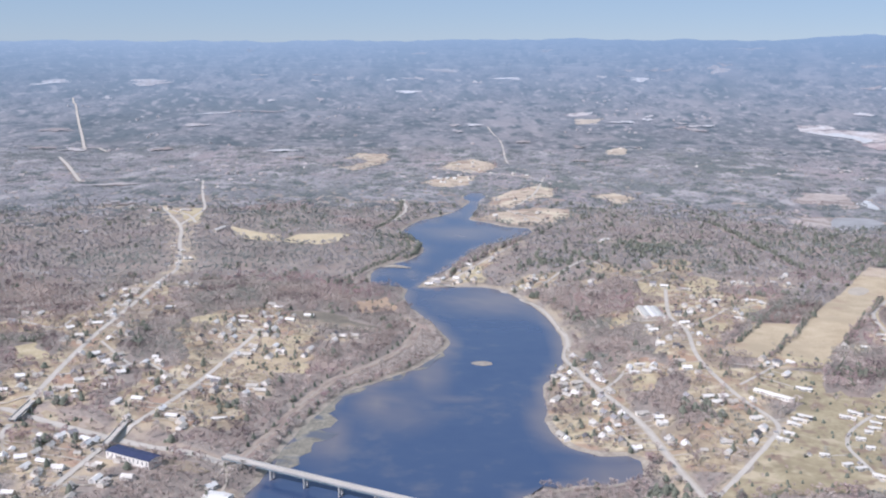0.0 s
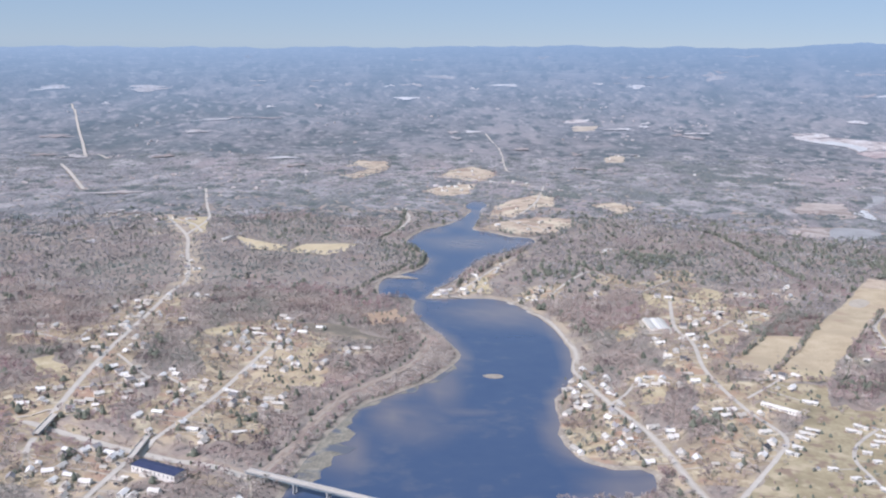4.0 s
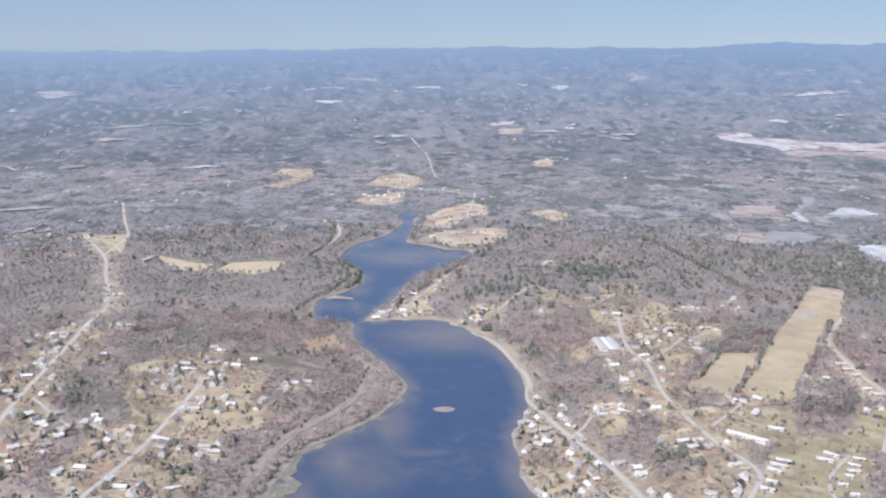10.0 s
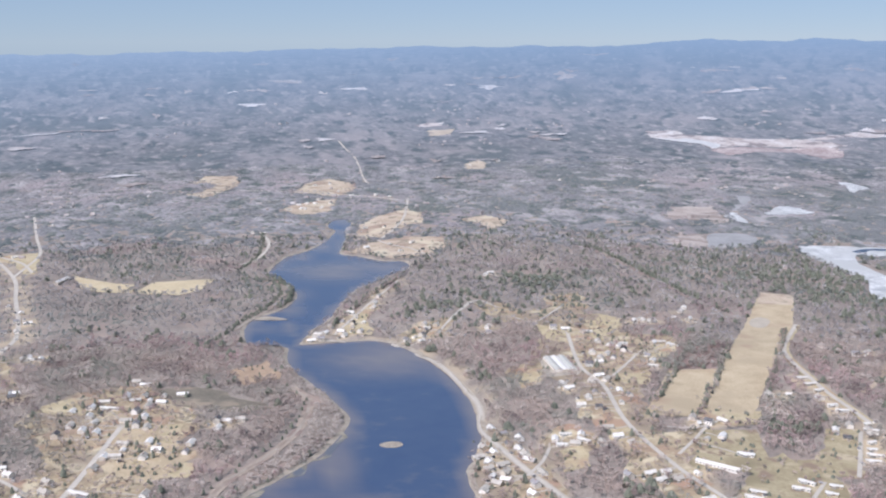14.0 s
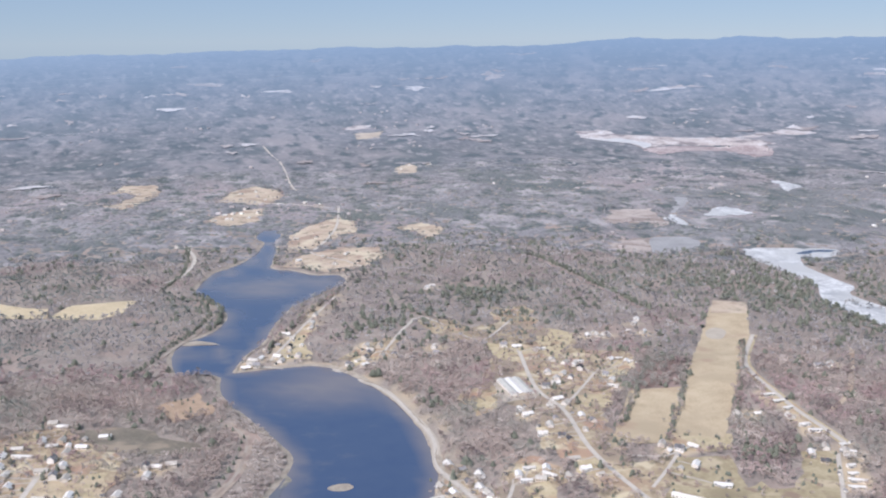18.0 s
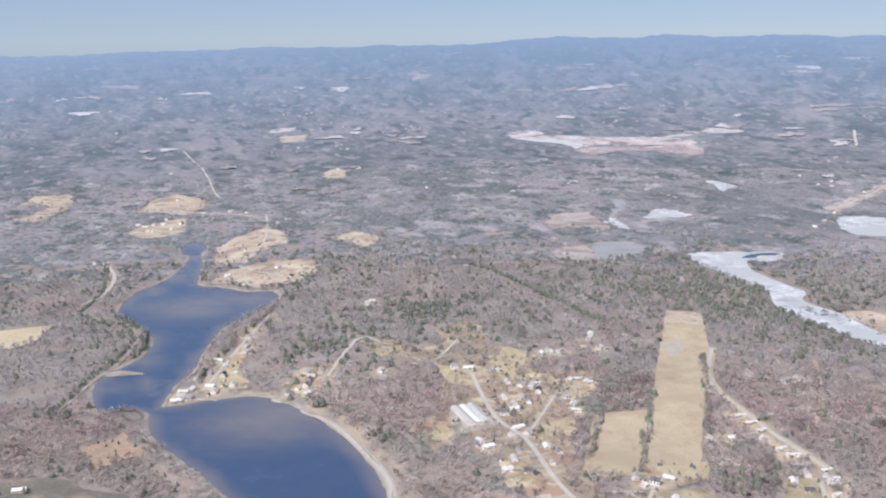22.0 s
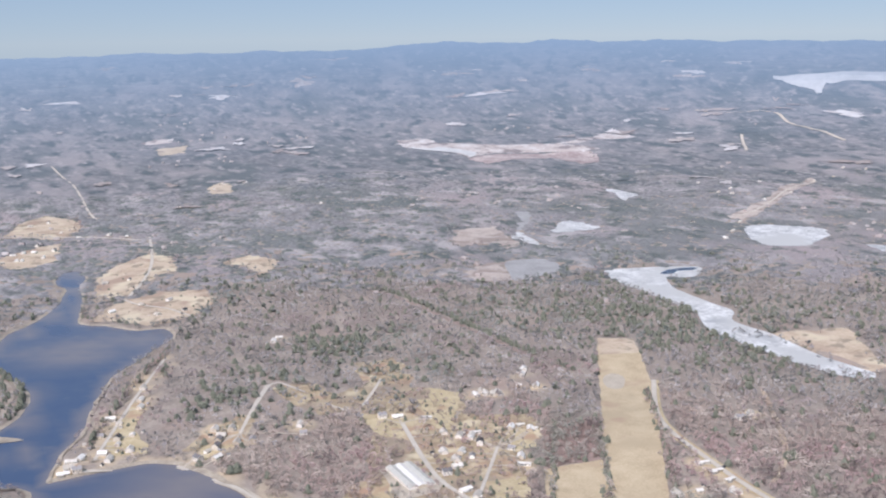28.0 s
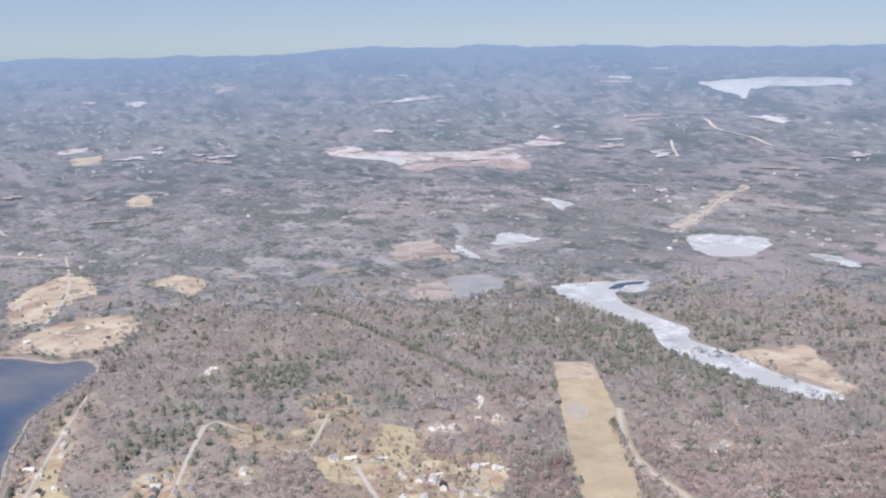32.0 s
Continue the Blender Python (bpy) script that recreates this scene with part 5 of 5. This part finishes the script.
def forest(name, xy, tall, spread, templates, material, label):
    """Many trees as one mesh."""
    rng = np.random.RandomState(len(xy) + 7)
    pick = rng.randint(0, len(templates), len(xy))
    z = land_height(xy[:, 0], xy[:, 1])
    reach = np.hypot(xy[:, 0] - MID[0], xy[:, 1] - MID[1]).max()
    out = []
    for k, tpl in enumerate(templates):
        sel = np.nonzero(pick == k)[0]
        if not len(sel):
            continue
        a = rng.uniform(0, 6.283, len(sel))
        s = tall[sel] * rng.uniform(0.75, 1.3, len(sel))
        w = s * spread * rng.uniform(0.8, 1.25, len(sel))
        c, d = np.cos(a) * w, np.sin(a) * w
        t = tpl.reshape(-1, 3)
        X = c[:, None] * t[:, 0] - d[:, None] * t[:, 1]
        Y = d[:, None] * t[:, 0] + c[:, None] * t[:, 1]
        Z = s[:, None] * t[:, 2]
        X, Y, Z = xy[sel, 0, None] + X, xy[sel, 1, None] + Y, z[sel, None] + Z
        out.append((folded(X, Y, Z) if reach > NEAR - 60 else np.stack([X, Y, Z], -1)).reshape(-1, 3))
    co = np.concatenate(out)
    return tagged(new(name, mesh_of(name, co, np.arange(len(co)).reshape(-1, 3), material)), label, "woods", kind="stuff")


OPEN = [np.array(o, float) for o in (LONG_FIELD, SECOND_FIELD, TRAILER_GRASS, TRAILER_GRASS_EAST, WEST_FIELD_A, WEST_FIELD_B, TAN_A, TAN_B, POINT_A, POINT_B, PATCH, CLEARING, PLOT, MARSH, MARSH_RED, MARSH_NORTH, PATCH_W, PINK_FLAT, POND_A_REEDS, FAR_YARD, LAKE_STRIP, ROAD_WEDGE, VILLAGE_GROUND, NURSERY_YARD, FAR_LAKE, EAST_FIELD, LEFT_CLEAR, BROWN, WET_MEADOW, YARD_A, YARD_B, YARD_C, YARD_D, YARD_E, YARD_F, YARD_G, YARD_H, YARD_I, YARD_J, YARD_K, YARD_L, YARD_M, YARD_N, YARD_O, YARD_P, VERGE_A, VERGE_B)]


SETTLED = [np.array(o, float) for o in (SETTLED_TOWN, SETTLED_STREET, SETTLED_HIGHWAY, SETTLED_SOUTH, SETTLED_SHORE, SETTLED_HILL, SETTLED_LOW, SETTLED_POINT, SETTLED_UPPER, SETTLED_WOOD)]


def scatter(near, far, step, seed, lo=-58, hi=74):
    """Jittered places in a ring about the middle of the way, off water, fields, roads and houses."""
    rng = np.random.RandomState(seed)
    n = int((far * 2) / step)
    gx, gy = np.meshgrid(np.arange(n) * step - far, np.arange(n) * step - far)
    x = (gx + rng.uniform(-0.5, 0.5, gx.shape) * step).ravel() + MID[0]
    y = (gy + rng.uniform(-0.5, 0.5, gy.shape) * step).ravel() + MID[1]
    d = np.hypot(x - MID[0], y - MID[1])
    b = np.degrees(np.arctan2(x - MID[0], y - MID[1]))
    edge = d * (1 + 0.10 * waves(x, y, 210, 41) + 0.07 * rng.uniform(-1, 1, d.shape))
    ok = (edge >= near) & (edge < far) & (b > lo) & (b < hi)
    x, y = x[ok], y[ok]
    ok = shore_distance(x, y) > 3
    for o in OPEN + FAR_PATCHES:
        lo, hi = o.min(0), o.max(0)
        sel = np.nonzero((x > lo[0]) & (x < hi[0]) & (y > lo[1]) & (y < hi[1]))[0]
        ok[sel] &= ~inside(x[sel], y[sel], o)
    x, y = x[ok], y[ok]
    ok = np.ones(len(x), bool)
    for name, line in ROAD_LINES.items():
        lo, hi = line.min(0) - 40, line.max(0) + 40
        sel = np.nonzero((x > lo[0]) & (x < hi[0]) & (y > lo[1]) & (y < hi[1]))[0]
        ok[sel] &= from_line(x[sel], y[sel], line[::2]) > ROADS[name][1] * 0.8 + 3
    for line in (RAIL_SOUTH, RAIL_NORTH):
        ok &= from_line(x, y, np.array(line, float)) > (9 if line is RAIL_SOUTH else 6)
    ok &= from_line(x, y, np.array(POWERLINE, float)) > 6
    for o in SETTLED:
        sel = inside(x, y, o)
        ok &= ~sel | (rng.uniform(size=len(x)) < 0.5)
    x, y = x[ok], y[ok]
    hd = np.full(len(x), 1e9)
    lo, hi = HOUSE_XY.min(0) - 60, HOUSE_XY.max(0) + 60
    sel = np.nonzero((x > lo[0]) & (x < hi[0]) & (y > lo[1]) & (y < hi[1]))[0]
    for hx, hy in HOUSE_XY:
        hd[sel] = np.minimum(hd[sel], (x[sel] - hx) ** 2 + (y[sel] - hy) ** 2)
    hd = np.sqrt(hd)
    thin = np.clip((hd - 7) / 21, 0, 1) ** 0.7
    rd = np.full(len(x), 1e9)
    for name in ("main_road", "bridge_street", "shore_road", "hill_road", "camp_road", "cross_road"):
        rd = np.minimum(rd, from_line(x, y, ROAD_LINES[name][::3]))
    thin = thin * (0.55 + 0.45 * np.clip((rd - 10) / 45, 0, 1))
    patchy = np.clip(0.95 + 0.6 * waves(x, y, 45, 23), 0.25, 1)
    ok = (hd > 8) & (rng.uniform(size=len(x)) < (0.2 + 0.8 * thin) * patchy)
    return np.stack([x[ok], y[ok]], -1)


def fir_share(x, y):
    """How much of the wood is conifer at a place."""
    s = 0.006 + 0.35 * np.clip(waves(x, y, 260, 11) - 0.15, 0, 1) + 0.9 * np.clip(waves(x, y, 70, 12) - 0.3, 0, 1)
    stands = np.zeros(np.shape(x))
    for cx, cy, r, k in ((298, 2640, 60, 1.2), (-60, 2350, 40, 0.7), (360, 1850, 60, 0.4), (237, 1758, 30, 0.25), (323, 2580, 40, 0.6), (900, 1640, 170, 0.55), (960, 1850, 130, 0.5), (230, 1640, 70, 0.3), (330, 1800, 120, 0.3), (700, 1900, 140, 0.3), (270, 1000, 22, 0.9),
                         (600, 2500, 500, 0.2), (-150, 2700, 500, 0.2), (-40, 1880, 45, 0.6), (1200, 1500, 250, 0.2), (-60, 1060, 20, 0.3), (190, 795, 30, 0.9), (-226, 1000, 24, 0.8), (-400, 1010, 14, 0.8), (-385, 1000, 12, 0.6), (480, 1120, 30, 0.5), (125, 1520, 14, 0.8), (180, 1700, 40, 0.5), (523, 1722, 26, 0.7), (463, 1675, 20, 0.6), (375, 1888, 22, 0.6), (850, 1769, 70, 0.45), (807, 1829, 40, 0.35), (881, 1512, 45, 0.4), (116, 1639, 16, 0.7), (171, 1677, 20, 0.6)):
        stands = stands + k * np.exp(-((x - cx) ** 2 + (y - cy) ** 2) / (r * r))
    clump = np.clip(0.05 + 2.8 * waves(x, y, 70, 13) + 1.9 * waves(x, y, 30, 15), 0.01, 2.4)
    return np.clip(s * clump + stands * (0.65 + 0.3 * clump), 0, 0.92)


def plant(near, far, step, seed, bare, firs, tall, bare_material):
    xy = scatter(near, far, step, seed)
    rng = np.random.RandomState(seed + 50)
    is_fir = rng.uniform(size=len(xy)) < fir_share(xy[:, 0], xy[:, 1])
    size = tall * (1 + 0.18 * waves(xy[:, 0], xy[:, 1], 130, 14)) * rng.uniform(0.8, 1.15, len(xy))
    rail = catmull(RAIL_SOUTH, 20)
    scrub = (xy[:, 1] > 860) & (xy[:, 1] < 1400) & (xy[:, 0] < 20) & (xy[:, 0] > np.interp(xy[:, 1], rail[:, 1], rail[:, 0]))
    is_fir &= ~scrub
    if scrub.any():
        more = np.concatenate([xy[scrub]] + [xy[scrub] + rng.uniform(-4, 4, (scrub.sum(), 2)) for _ in range(2)])
        more = more[shore_distance(more[:, 0], more[:, 1]) > 2]
        forest("scrub", more, np.full(len(more), 4.6), 1.3, bare, M_SCRUB, "pale leafless scrub between rail bed and river")
    xy, size, is_fir = xy[~scrub], size[~scrub], is_fir[~scrub]
    forest("bare_woods", xy[~is_fir], size[~is_fir], 1.0, bare, bare_material, "leafless grey-brown hardwood forest covering the hills")
    forest("conifer_woods", xy[is_fir], size[is_fir] * 0.9, 1.75, firs, M_FIR, "dark green pines and spruces among bare woods")
    return len(xy)


rng = np.random.RandomState(3)
bare_near = [bare_template(rng, 30) for _ in range(5)]
fir_near = [fir_template(rng, 5, 6) for _ in range(3)]
bare_mid = [bare_template(rng, 15, 0) for _ in range(4)]
fir_mid = [fir_template(rng, 3, 5) for _ in range(3)]
plant(380, 1350, 7.0, 101, bare_near, fir_near, 9.0, M_BARE)
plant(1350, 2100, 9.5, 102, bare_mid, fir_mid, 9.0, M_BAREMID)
plant_far = scatter(2100, 3300, 12.5, 103)


def mound_template(rng):
    """A low wooded rise with a ragged top, one metre wide."""
    tri = []
    rim = [np.array((math.cos(a) * rng.uniform(0.35, 0.6), math.sin(a) * rng.uniform(0.35, 0.6), -0.05)) for a in np.arange(6) * 1.0472]
    top = np.array((rng.uniform(-0.1, 0.1), rng.uniform(-0.1, 0.1), rng.uniform(0.14, 0.26)))
    return np.array([(rim[i], rim[(i + 1) % 6], top) for i in range(6)])


mounds = [mound_template(rng) for _ in range(5)]
dark = np.random.RandomState(8).uniform(size=len(plant_far)) < 1.1 * fir_share(plant_far[:, 0], plant_far[:, 1])
for some, material, name, label in ((plant_far[~dark], M_FARWOOD, "bare_woods", "leafless woods on the far slopes, tinted grey for haze"), (plant_far[dark], M_FARFIR, "conifer_woods", "dark conifers clumped through far woods")):
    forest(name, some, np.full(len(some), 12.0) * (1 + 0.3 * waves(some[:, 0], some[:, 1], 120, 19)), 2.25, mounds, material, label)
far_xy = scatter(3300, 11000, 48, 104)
forest("distant_woods", far_xy, np.full(len(far_xy), 16.0), 3.4, mounds, M_BACKWOOD, "woods reaching to the horizon, with blue-grey haze painted on")

# the woods under and behind the flight
for near, far, step, tall, some, spread in ((0, 700, 10.0, 9.0, bare_mid, 1.0), (700, 2300, 22.0, 15.0, mounds, 2.3)):
    xy = scatter(near, far, step, 105, -180, 180)
    b = np.degrees(np.arctan2(xy[:, 0] - MID[0], xy[:, 1] - MID[1]))
    xy = xy[(np.hypot(xy[:, 0] - MID[0], xy[:, 1] - MID[1]) < 380) | (b < -57) | (b > 73)]
    is_fir = np.random.RandomState(9).uniform(size=len(xy)) < fir_share(xy[:, 0], xy[:, 1])
    forest("bare_woods", xy[~is_fir], np.full((~is_fir).sum(), tall), spread, some, M_BARE, "leafless grey-brown hardwood forest beside the river")
    forest("conifer_woods", xy[is_fir], np.full(is_fir.sum(), tall), spread, some if spread > 2 else fir_mid, M_FIR, "dark pines clumped in bare woods")


def far_roofs():
    """Houses of far villages, a few strides of white each, along unseen roads."""
    rng = np.random.RandomState(64)
    co, faces = [], []
    while len(co) < 10 * 300:
        turn, far = radians(rng.uniform(-46, 62)), 1900 * (1 + rng.exponential(0.75))
        x, y = MID[0] + far * math.sin(turn), MID[1] + far * math.cos(turn)
        if far > 7500 or waves(x, y, 700, 33) < 0.12:
            continue
        for _ in range(rng.randint(1, 6)):
            hx, hy = x + rng.normal(0, 60), y + rng.normal(0, 60)
            if float(shore_distance(np.array([hx]), np.array([hy]))[0]) < 20:
                continue
            a, l, w, h, rise = rng.uniform(0, 3.14), rng.uniform(7, 15), rng.uniform(5, 8), rng.uniform(3, 4.6), rng.uniform(1.2, 2.4)
            box_co = [(-l, -w, -3), (l, -w, -3), (l, w, -3), (-l, w, -3), (-l, -w, h), (l, -w, h), (l, w, h), (-l, w, h), (-l, 0, h + rise), (l, 0, h + rise)]
            base = folded(hx, hy, land_height(np.array([hx]), np.array([hy]))[0])
            n = len(co)
            co.extend((base[0] + (u * math.cos(a) - v * math.sin(a)) / 2, base[1] + (u * math.sin(a) + v * math.cos(a)) / 2, base[2] + q) for u, v, q in box_co)
            for f in ((0, 1, 5, 4), (1, 2, 6, 5), (2, 3, 7, 6), (3, 0, 4, 7), (4, 5, 9, 8), (6, 7, 8, 9), (5, 6, 9, 9), (7, 4, 8, 8)):
                faces.append((n + f[0], n + f[1], n + f[2]))
                if f[2] != f[3]:
                    faces.append((n + f[0], n + f[2], n + f[3]))
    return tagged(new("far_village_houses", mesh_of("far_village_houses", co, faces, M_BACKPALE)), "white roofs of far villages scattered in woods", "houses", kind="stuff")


far_roofs()


def tree_row(line, gap, tall, templates, material, name, label, wander=2.5):
    rng = np.random.RandomState(int(abs(line[0][0])) + len(line))
    p = catmull(line, gap)
    p = p + rng.normal(0, wander, p.shape)
    forest(name, p, np.full(len(p), tall) * rng.uniform(0.7, 1.2, len(p)), 1.15, templates, material, label)


for line in (HEDGE_FIELDS, HEDGE_SECOND, HEDGE_EAST):
    tree_row(line, 3.0, 6.0, bare_near, M_BARE, "hedgerow", "bare brushy hedgerow along a field edge")
    tree_row(line, 8.0, 7.0, fir_near, M_FIR, "hedgerow", "dark young conifers in a hedgerow")
rng = np.random.RandomState(31)
for field, many in ((TRAILER_GRASS, 130), (TRAILER_GRASS_EAST, 70), (LEFT_CLEAR, 30), (POINT_A, 16), (POINT_B, 16), (BROWN, 12), (TAN_B, 10), (SECOND_FIELD, 8), (YARD_I, 14), (YARD_K, 14), (YARD_M, 16), (VERGE_A, 20), (VERGE_B, 14), (YARD_F, 8), (EAST_FIELD, 10)):
    o = np.array(field, float)
    q = rng.uniform(o.min(0), o.max(0), (many * 2, 2))
    q = q[inside(q[:, 0], q[:, 1], o)]
    forest("bushes", q[::2], np.full(len(q[::2]), 4.5), 1.3, bare_near, M_BARE, "bare bushes dotted over dry grass")
    forest("bushes", q[1::2], np.full(len(q[1::2]), 4.0), 1.4, fir_near, M_FIR, "dark evergreen bushes dotted over dry grass")
for o in SETTLED:
    q = rng.uniform(o.min(0), o.max(0), (int(np.prod(np.ptp(o, 0)) / 70), 2))
    q = q[inside(q[:, 0], q[:, 1], o)]
    away = np.full(len(q), 1e9)
    for hx, hy in HOUSE_XY:
        away = np.minimum(away, np.hypot(q[:, 0] - hx, q[:, 1] - hy))
    for line in ROAD_LINES.values():
        away = np.minimum(away, from_line(q[:, 0], q[:, 1], line[::2]) + 3.5)
    q = q[(away > 8) & (waves(q[:, 0], q[:, 1], 60, 37) > -0.35)]
    n = len(q) // 9
    forest("bushes", q[n:], np.full(len(q) - n, 4.2), 1.3, bare_near, M_BARE, "bare brown shrubs and saplings between houses")
    forest("bushes", q[:n], np.full(n, 4.6), 1.3, fir_near, M_FIR, "small dark evergreens between houses")
o = np.array(BRUSH_PATCH, float)
q = rng.uniform(o.min(0), o.max(0), (900, 2))
q = q[inside(q[:, 0], q[:, 1], o)]
forest("brush", q, np.full(len(q), 3.4), 1.3, bare_mid, M_BRUSH, "brown leafless brush above a field")
tree_row(CAMP_PINES, 3.0, 6.0, bare_near, M_BARE, "bank_trees", "bare brown brush along the river bank", 4)
tree_row(CAMP_PINES, 9.0, 8.0, fir_near, M_FIR, "pine_row", "dark row of pines beside the point road")
for outline in (TAN_A, TAN_B, PLOT, CLEARING, POINT_A, POINT_B, EAST_FIELD, WEST_FIELD_A, WEST_FIELD_B):
    tree_row(dense(list(outline) + [outline[0]], 60).tolist(), 9.0, 9.0, bare_mid, M_BAREMID, "field_edge_trees", "bare trees straggling along a field edge", 8)
tree_row(LINE_PINES, 4.0, 9.0, fir_mid, M_FIR, "pine_row", "dark line of pines along the power line cut")
for line, gap in ((RAIL_SOUTH, 16.0), (RAIL_NORTH, 4.0)):
    tree_row([(x - 7, y + 3) for x, y in line], gap, 5.5, fir_near, M_FIR, "scrub_row", "dark scrub beside the old rail bed")
tree_row([(x - 9, y + 4) for x, y in LEFT_BANK[1:9]], 7.0, 6.5, bare_near, M_BARE, "bank_trees", "bare trees leaning along the river bank", 3)
tree_row([(x - 7, y + 4) for x, y in LEFT_BANK[2:8]], 16.0, 6.0, fir_near, M_FIR, "bank_trees", "dark shrubs along the river bank", 3)
tree_row(BEND_PINES, 5.0, 9.0, fir_near, M_FIR, "bank_trees", "dark pines on the river bend", 4)


# ---------------------------------------------------------------- trees that stand alone by the houses
def lone(name, triangles, trunk_rows, tall, label, material):
    """One tree with trunk and crown as parts."""
    ob = tagged(new(name), label, "tree", "trees standing in yards")
    for part_name, tri, mat in (("trunk", triangles[:trunk_rows], M_BARK), ("crown", triangles[trunk_rows:], material)):
        co = tri.reshape(-1, 3) * tall
        o = new(part_name, mesh_of(part_name, co, np.arange(len(co)).reshape(-1, 3), mat))
        o.parent = ob
    return ob


rng = np.random.RandomState(12)
YARD = [
    lone("bare_tree", bare_template(rng, 46), 8, 9.0, "leafless grey hardwood tree in a dry yard", M_BARE),
    lone("bare_tree", bare_template(rng, 46), 8, 7.5, "leafless spreading tree beside a house", M_BARE),
    lone("pine_tree", fir_template(rng, 6, 7), 3, 10.0, "tall dark green pine beside a house", M_FIR),
    lone("spruce_tree", fir_template(rng, 7, 6), 3, 8.0, "dense dark spruce in a dry yard", M_FIR),
]
first_use = set()
count = 0
for k, (x, y) in enumerate(house_xy):
    for _ in range(2):
        if y > 1750 or count >= 330:
            continue
        a, r = rng.uniform(0, 6.283), rng.uniform(8, 19)
        tx, ty = x + r * math.cos(a), y + r * math.sin(a)
        if np.min(((HOUSE_XY - (tx, ty)) ** 2).sum(1)) < 49 or np.min(((road_pts - (tx, ty)) ** 2).sum(1)) < 49 or shore_at(tx, ty) < 4:
            continue
        kind = int(rng.choice(4, p=[0.38, 0.27, 0.2, 0.15]))
        h = height_at(tx, ty)
        m = pose(tx, ty, h - 0.1, 0, 0, rng.uniform(0, 360)) @ Matrix.Scale(rng.uniform(0.75, 1.2), 4)
        if kind in first_use:
            copy_thing(YARD[kind], m)
        else:
            YARD[kind].matrix_basis = m
            first_use.add(kind)
        count += 1
